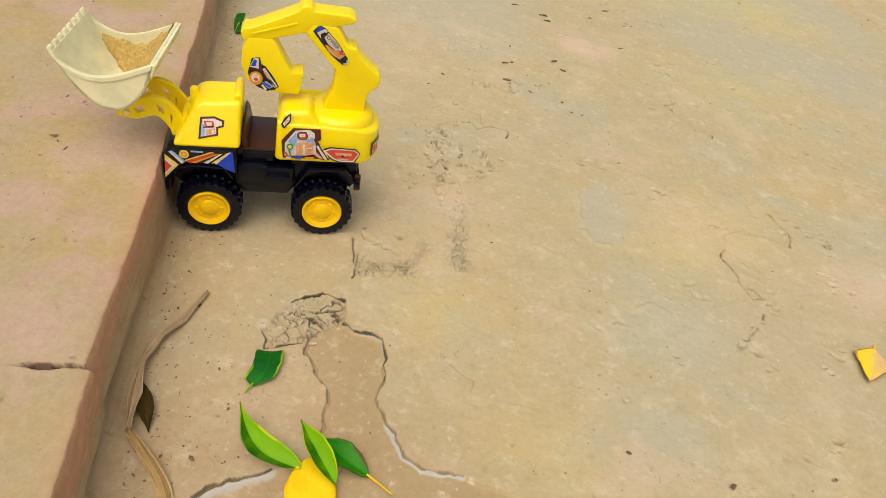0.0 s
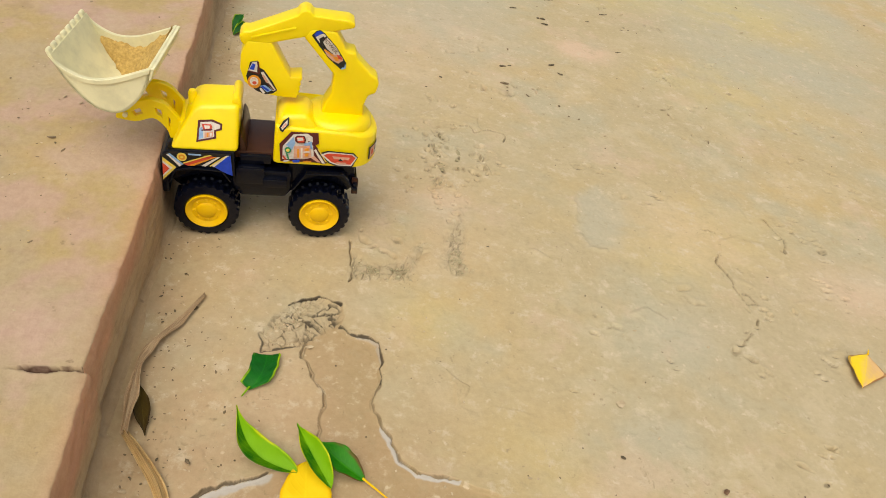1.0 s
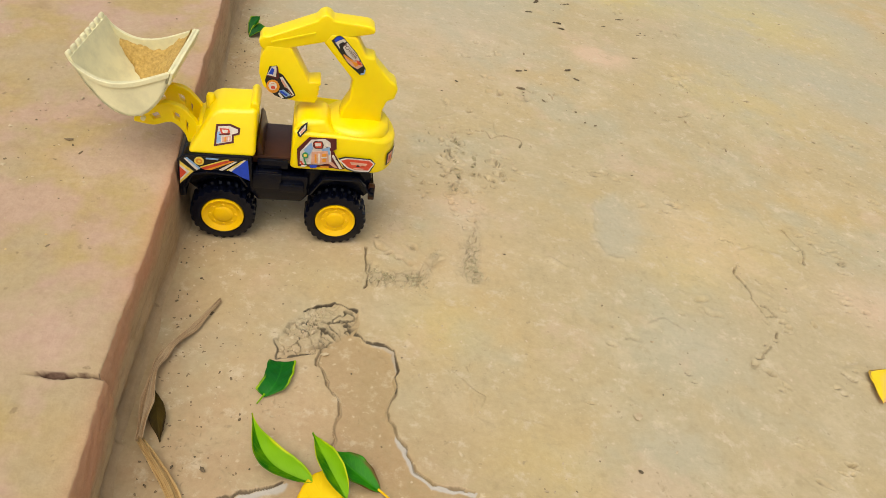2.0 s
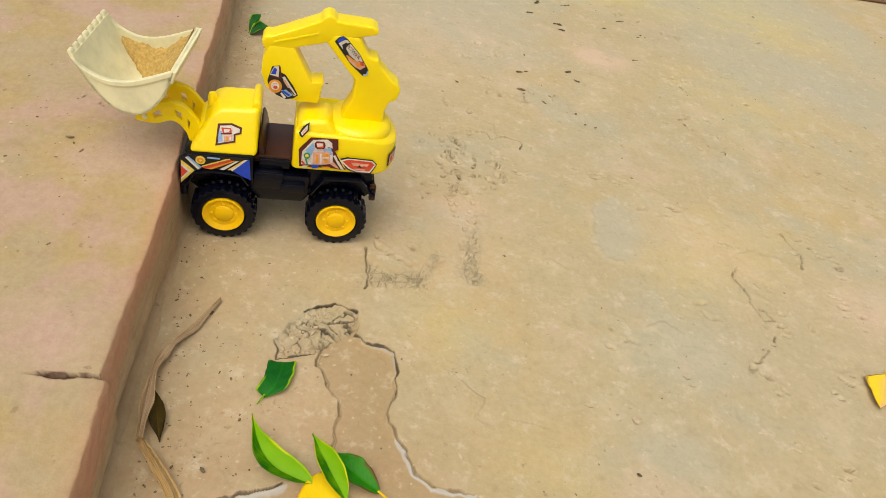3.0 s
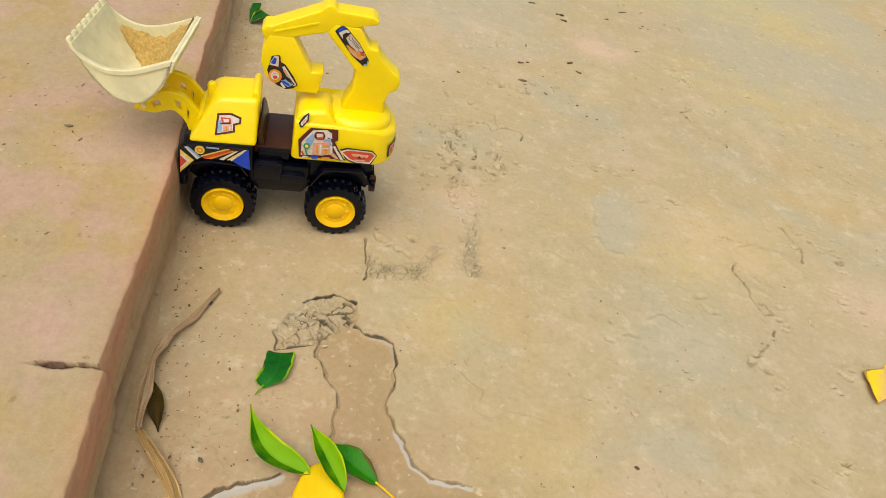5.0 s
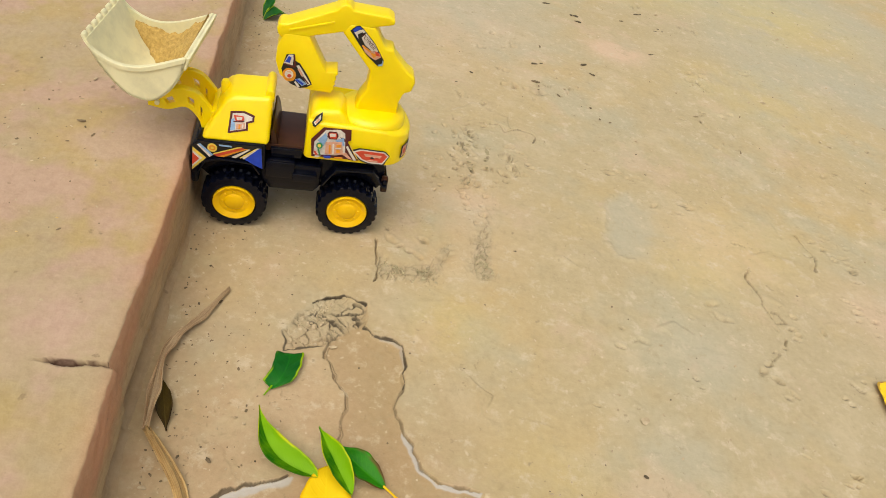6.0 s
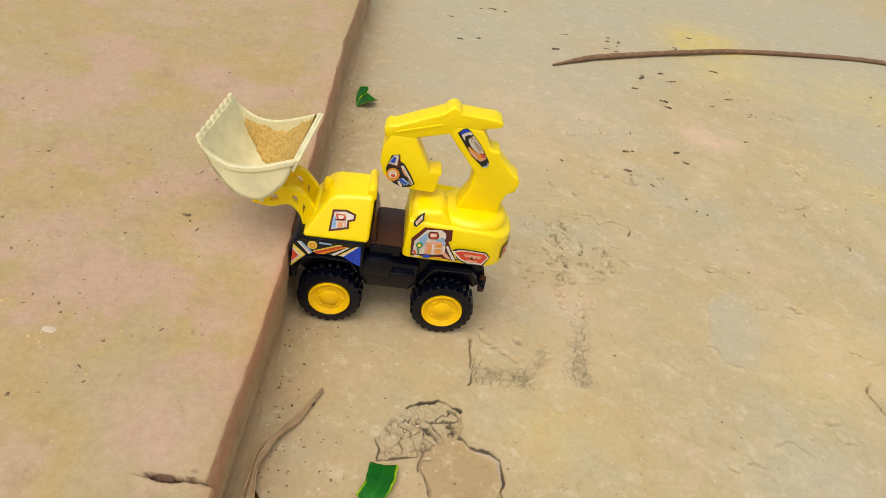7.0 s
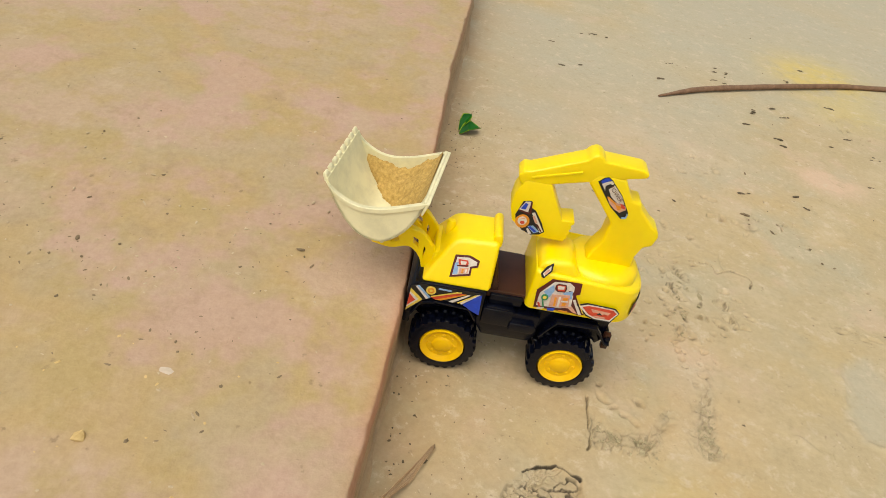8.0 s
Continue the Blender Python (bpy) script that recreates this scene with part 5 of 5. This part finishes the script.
blade("fallen_leaf", (-0.0490, 0.3290), (-0.1125, 0.368), 0.0270, LEAFLIME, "lime green leaf with a yellowing margin, its tip raised", 0.014, 0.002, 0.62, 0.78, -0.003, z0=0.004, bend=0.013)
blade("fallen_leaf", (-0.0190, 0.3210), (-0.0605, 0.3655), 0.0225, LEAFLIME, "pointed lime green leaf leaning on its neighbours", 0.009, 0.002, 0.66, 0.80, 0.005, z0=0.006, bend=0.002)
blade("fallen_leaf", (0.0045, 0.3365), (-0.0410, 0.3605), 0.0230, LEAFBROWNED, "green leaf with a browned margin and yellow stalk", 0.005, 0.003, 0.35, 0.95, 0.003, 0.026, z0=0.001, bend=0.003)
blade("fallen_leaf", (-0.026, 0.272), (-0.045, 0.341), 0.040, LEAFGOLD, "bright yellow leaf beneath the green leaves", 0.001, 0.001, 0.04, 1.0, 0.001, z0=0.002, tip_power=0.6)
blade("fallen_leaf", (0.510, 0.618), (0.487, 0.564), 0.044, LEAFTAN, "yellow leaf fading to tan on the concrete", 0.001, 0.001, 0.05, 0.9, 0.001, 0.008, z0=0.0035, kite=True)
blade("fallen_leaf", (-0.362, 1.020), (-0.337, 1.046), 0.026, LEAFDARK, "small folded dark green leaf on the concrete", 0.006, 0.003, 0.5, 1.0, 0.002, z0=0.001)
blade("fallen_leaf", (-0.366, 1.028), (-0.358, 1.056), 0.018, LEAFDARK, "small dark green leaf standing half upright", 0.018, 0.002, 0.5, 1.1, 0.002, z0=0.002)
blade("withered_leaf", (-0.201, 0.378), (-0.175, 0.333), 0.0145, DRYDARK, "small withered olive brown leaf under a dry strap leaf", 0.001, 0.004, 0.5, 1.3, 0.001, z0=0.001)


def dry_strap(points, widths, label, twist, mat):
    """A long withered strap of leaf, creased and twisted along its length."""
    path = bezier(points, 10)
    bm = bmesh.new()
    uv = bm.loops.layers.uv.new("leaf")
    n, m, rows = len(path), 8, []
    for i, p in enumerate(path):
        a, b = path[max(i - 1, 0)], path[min(i + 1, n - 1)]
        t = Vector((b[0] - a[0], b[1] - a[1], 0)).normalized()
        sd = Vector((-t.y, t.x, 0))
        f = i / (n - 1) * (len(widths) - 1)
        k = min(int(f), len(widths) - 2)
        w = widths[k] + (widths[k + 1] - widths[k]) * (f - k)
        roll = twist * math.sin(i * 0.21 + 1.0)
        row = []
        for j in range(m + 1):
            v = 2 * j / m - 1
            crease = 0.0035 * math.cos(v * 4.2) + 0.0012 * noise.noise((i * 0.4, v * 3, 7))
            q = Vector(p) + sd * (w / 2 * v * math.cos(roll)) + Vector((0, 0, abs(w / 2 * v * math.sin(roll)) * (1 if v > 0 else 0.15) + crease))
            row.append(bm.verts.new((q.x, q.y, max(q.z, 0.0008))))
        rows.append(row)
    for i in range(n - 1):
        for j in range(m):
            f = bm.faces.new((rows[i][j], rows[i + 1][j], rows[i + 1][j + 1], rows[i][j + 1]))
            for lp, (ii, jj) in zip(f.loops, ((i, j), (i + 1, j), (i + 1, j + 1), (i, j + 1))):
                lp[uv].uv = (ii / n, jj / m)
    ob = mesh_object("dry_leaf", bm, mat, 50)
    s = ob.modifiers.new("thickness", "SOLIDIFY")
    s.thickness = 0.0005
    return tagged(ob, label, "dry leaf")


dry_strap([(-0.190, 0.490, 0.004), (-0.198, 0.450, 0.006), (-0.206, 0.421, 0.009), (-0.207, 0.395, 0.012), (-0.198, 0.360, 0.013), (-0.187, 0.325, 0.014)], [0.005, 0.008, 0.010, 0.008, 0.011, 0.008], "long twisted dry strap leaf lying by the kerb", 0.9, DRY)
dry_strap([(-0.187, 0.326, 0.013), (-0.168, 0.312, 0.009), (-0.145, 0.292, 0.005), (-0.128, 0.268, 0.003)], [0.005, 0.008, 0.010, 0.010], "straw-coloured dry leaf blade with a broken bend", 0.25, STRAW)


# ---- the stick ----
def make_stick():
    path = bezier([(-0.103, 1.376, 0.004), (-0.05, 1.437, 0.006), (0.0, 1.488, 0.008), (0.135, 1.607, 0.009), (0.261, 1.706, 0.009), (0.463, 1.826, 0.008), (0.640, 1.905, 0.007), (1.0, 2.02, 0.007)], 8)
    bm = bmesh.new()
    rings = []
    for i, p in enumerate(path):
        a, b = Vector(path[max(i - 1, 0)]), Vector(path[min(i + 1, len(path) - 1)])
        t = (b - a).normalized()
        sd = t.cross(Vector((0, 0, 1))).normalized()
        up = sd.cross(t)
        r = 0.0052 * min(1.0, 0.35 + i / 12) * (1 + 0.12 * noise.noise((i * 0.7, 0, 0)))
        c = Vector((p[0], p[1], r + 0.0008))
        rings.append([bm.verts.new(c + sd * (r * math.cos(k * math.pi / 5)) + up * (r * math.sin(k * math.pi / 5))) for k in range(10)])
    for a, b in zip(rings, rings[1:]):
        for k in range(10):
            bm.faces.new((a[k], a[(k + 1) % 10], b[(k + 1) % 10], b[k]))
    bm.faces.new(rings[0])
    bm.faces.new(rings[-1][::-1])
    bmesh.ops.recalc_face_normals(bm, faces=bm.faces)
    tagged(mesh_object("stick", bm, BARK, 60), "long thin bent brown stick lying on the concrete", "stick")


make_stick()


# ---- crumbs and grit ----
def lump(rng, size, flat=0.5, longest=2.2):
    bm = bmesh.new()
    bmesh.ops.create_icosphere(bm, subdivisions=1, radius=size)
    st = rng.uniform(0.8, longest)
    turn = rng.uniform(0, math.pi)
    for v in bm.verts:
        k = rng.uniform(0.7, 1.25)
        x, y, z = v.co.x * k * st, v.co.y * k, v.co.z * k * flat
        v.co = (x * math.cos(turn) - y * math.sin(turn), x * math.sin(turn) + y * math.cos(turn), z)
    return bm


def scatter(name, count, seed, area, sizes, mat, label, z=0.0, at=None, longest=2.2):
    rng = random.Random(seed)
    verts, faces = [], []
    for _ in range(count):
        x, y = area(rng)
        s = rng.uniform(*sizes) * (1.6 if rng.random() < 0.06 else 1)
        bm = lump(rng, s, 0.5, longest)
        base = len(verts)
        bm.verts.index_update()
        verts += [(v.co.x + x, v.co.y + y, v.co.z + z + s * 0.25) for v in bm.verts]
        faces += [tuple(base + v.index for v in f.verts) for f in bm.faces]
        bm.free()
    me = bpy.data.meshes.new(name)
    me.from_pydata(verts, [], faces)
    me.materials.append(mat)
    ob = new(name, me)
    if at is not None:
        ob.matrix_world = at
    return tagged(ob, label, "grit", kind="stuff")


def yard(rng):
    while True:
        y = 0.28 + 1.9 * rng.random() ** 1.4
        x = rng.uniform(-0.5, 0.4 + 0.45 * y)
        if x > -0.18 - 0.268 * (y - 0.2435) + 0.012:
            return x, y


def foot(rng):
    s = rng.uniform(0.0, 0.9)
    q = -abs(rng.gauss(0.012, 0.02)) - 0.004
    p = KERB_AT @ Vector((s, q, 0))
    return p.x, p.y


scatter("dark_crumbs", 150, 5, yard, (0.0004, 0.0010), DARKBIT, "scattered dark crumbs of earth on the concrete")
scatter("dark_crumbs", 80, 6, foot, (0.0005, 0.0012), DARKBIT, "dark crumbs along the foot of the kerb", 0.002)
def kerb_side(rng):
    p = KERB_AT @ Vector((rng.uniform(0.02, 0.9), -abs(rng.gauss(0.0, 0.055)) - 0.012, 0))
    return p.x, p.y


scatter("pale_grit", 520, 41, kerb_side, (0.0004, 0.0010), TANBIT, "fine pale grains gathered along the kerb")
scatter("brown_grit", 320, 42, kerb_side, (0.0004, 0.0009), BROWNBIT, "fine brown grains gathered along the kerb")
scatter("pale_grit", 700, 7, yard, (0.0005, 0.0013), TANBIT, "fine pale grit on the concrete")
scatter("rubble_grit", 30, 9, lambda r: (r.gauss(-0.098, 0.011), r.gauss(0.478, 0.013)), (0.0008, 0.0024), TANBIT, "loose tan rubble in the broken screed", -0.003)
scatter("rubble_grit", 380, 10, lambda r: (r.gauss(-0.035, 0.019), r.gauss(0.583, 0.008)), (0.0005, 0.0014), GREYBIT, "olive grit in a flaked patch", -0.002)
scatter("rubble_grit", 240, 11, lambda r: (r.gauss(0.043, 0.009), r.gauss(0.622, 0.018)), (0.0005, 0.0014), GREYBIT, "olive grit in a flaked patch", -0.002)
scatter("rubble_grit", 90, 16, lambda r: (r.gauss(0.000, 0.010), r.gauss(0.81, 0.03)), (0.0008, 0.0026), GREYBIT, "olive grit in a flaked patch", -0.002)
scatter("dark_crumbs", 90, 12, lambda r: (r.uniform(0.0, 0.9), r.uniform(0.02, 0.7)), (0.0006, 0.0015), BROWNBIT, "scattered dark crumbs on the platform", TOP, KERB_AT)
scatter("pale_grit", 160, 13, lambda r: (r.uniform(0.0, 0.6), r.uniform(0.05, 0.45)), (0.0005, 0.0016), TANBIT, "scattered pale grit on the platform", TOP, KERB_AT)


scatter("dark_crumbs", 110, 23, lambda r: (r.gauss(0.22, 0.10), r.uniform(0.08, 0.5)), (0.0005, 0.0013), BROWNBIT, "dark specks strewn over the platform", TOP, KERB_AT, 3.0)
scatter("brown_grit", 260, 43, lambda r: (r.gauss(0.26, 0.12), r.uniform(0.05, 0.5)), (0.0003, 0.0008), BROWNBIT, "fine brown specks strewn over the platform", TOP, KERB_AT, 3.0)
scatter("pale_grit", 70, 24, lambda r: (r.gauss(0.25, 0.09), r.gauss(0.22, 0.06)), (0.0005, 0.0014), TANBIT, "pale flecks strewn over the platform", TOP, KERB_AT, 3.5)
scatter("ochre_grit", 60, 22, lambda r: (r.gauss(0.14, 0.05), r.gauss(0.20, 0.05)), (0.0005, 0.0015), OCHREBIT, "ochre and pale grit on the platform", TOP, KERB_AT)
SLIVERS = [
    (-0.290, 1.574), (-0.268, 1.590), (-0.242, 1.593), (-0.335, 1.486), (-0.290, 1.386), (-0.259, 1.412), (-0.100, 1.553), (-0.069, 1.555), (-0.042,
    1.562), (-0.015, 1.577), (0.008, 1.591), (-0.109, 1.464), (-0.012, 1.535), (0.008, 1.533), (0.128, 1.646), (0.101, 1.481), (0.123, 1.455), (0.064,
    1.431), (0.056, 1.376), (0.212, 1.565), (0.116, 1.353), (0.119, 1.332), (0.235, 1.441), (0.203, 1.389), (0.271, 1.384), (0.291, 1.388), (0.057,
    1.122), (-0.037, 1.037), (-0.053, 0.997), (0.138, 1.166), (0.153, 1.139), (0.260, 1.278), (-0.145, 0.990), (-0.222, 0.935), (0.158, 1.731),
]


def dirt_slivers():
    """Narrow dark slivers of dirt lodged in the screed, lying mostly one way."""
    rng = random.Random(61)
    verts, faces = [], []
    for x, y in SLIVERS:
        for k in range(rng.randint(1, 3)):
            size = rng.uniform(0.0012, 0.0026) * (0.75 + 0.3 * y)
            bm = lump(rng, size, 0.45, 1.0)
            turn = 0.28 + rng.gauss(0, 0.25)
            stretch = rng.uniform(1.8, 4.2) if k == 0 else rng.uniform(1.0, 2.0)
            ox, oy = (rng.gauss(x, 0.007), rng.gauss(y, 0.007)) if k else (x, y)
            base = len(verts)
            bm.verts.index_update()
            for v in bm.verts:
                u = v.co.x * stretch
                verts.append((ox + u * math.cos(turn) - v.co.y * math.sin(turn), oy + u * math.sin(turn) + v.co.y * math.cos(turn), v.co.z + size * 0.12))
            faces += [tuple(base + v.index for v in f.verts) for f in bm.faces]
            bm.free()
    me = bpy.data.meshes.new("dirt_slivers")
    me.from_pydata(verts, [], faces)
    me.materials.append(DARKBIT)
    tagged(new("dirt_slivers", me), "narrow dark slivers of dirt on the concrete", "grit", kind="stuff")


dirt_slivers()


def clumped(seed, count):
    spots = random.Random(seed)
    hearts = [(spots.uniform(0.02, 1.0), spots.uniform(1.0, 1.85)) for k in range(count)]

    def place(rng):
        hx, hy = rng.choice(hearts)
        return rng.gauss(hx, 0.022), rng.gauss(hy, 0.018)
    return place


scatter("dirt_scraps", 26, 31, clumped(32, 22), (0.0009, 0.0024), BROWNBIT, "clustered brown scraps of dirt on the concrete", 0, None, 3.6)
scatter("pale_flecks", 60, 33, clumped(34, 18), (0.001, 0.0022), TANBIT, "pale flecks of broken screed on the concrete", 0, None, 3.0)


def chip(x, y, z, size, mat, label, seed, flat=0.5, cat="stone", longest=1.6):
    rng = random.Random(seed)
    ob = mesh_object("pebble", lump(rng, size, flat, longest), mat, 30)
    ob.matrix_world = pose(x, y, z + size * flat * 0.6)
    return tagged(ob, label, cat)


chip(-0.398, 0.323, TOP, 0.0050, OCHREBIT, "ochre pebble on the platform", 3, 0.7)
chip(-0.386, 0.398, TOP, 0.0042, WHITEBIT, "flat chalky chip on the platform", 4, 0.14, "stone", 5.5)
chip(-0.37, 0.335, TOP, 0.0022, BROWNBIT, "dark crumb on the platform", 8, 0.6)
chip(0.223, 0.414, 0, 0.0018, DARKBIT, "dark chip on the concrete", 6, 0.5)
chip(0.315, 0.402, 0, 0.0034, BARK, "brown curled scrap on the concrete", 7, 0.8)
chip(0.224, 0.474, 0, 0.0045, TANBIT, "loose tan flake of screed", 9, 0.14)
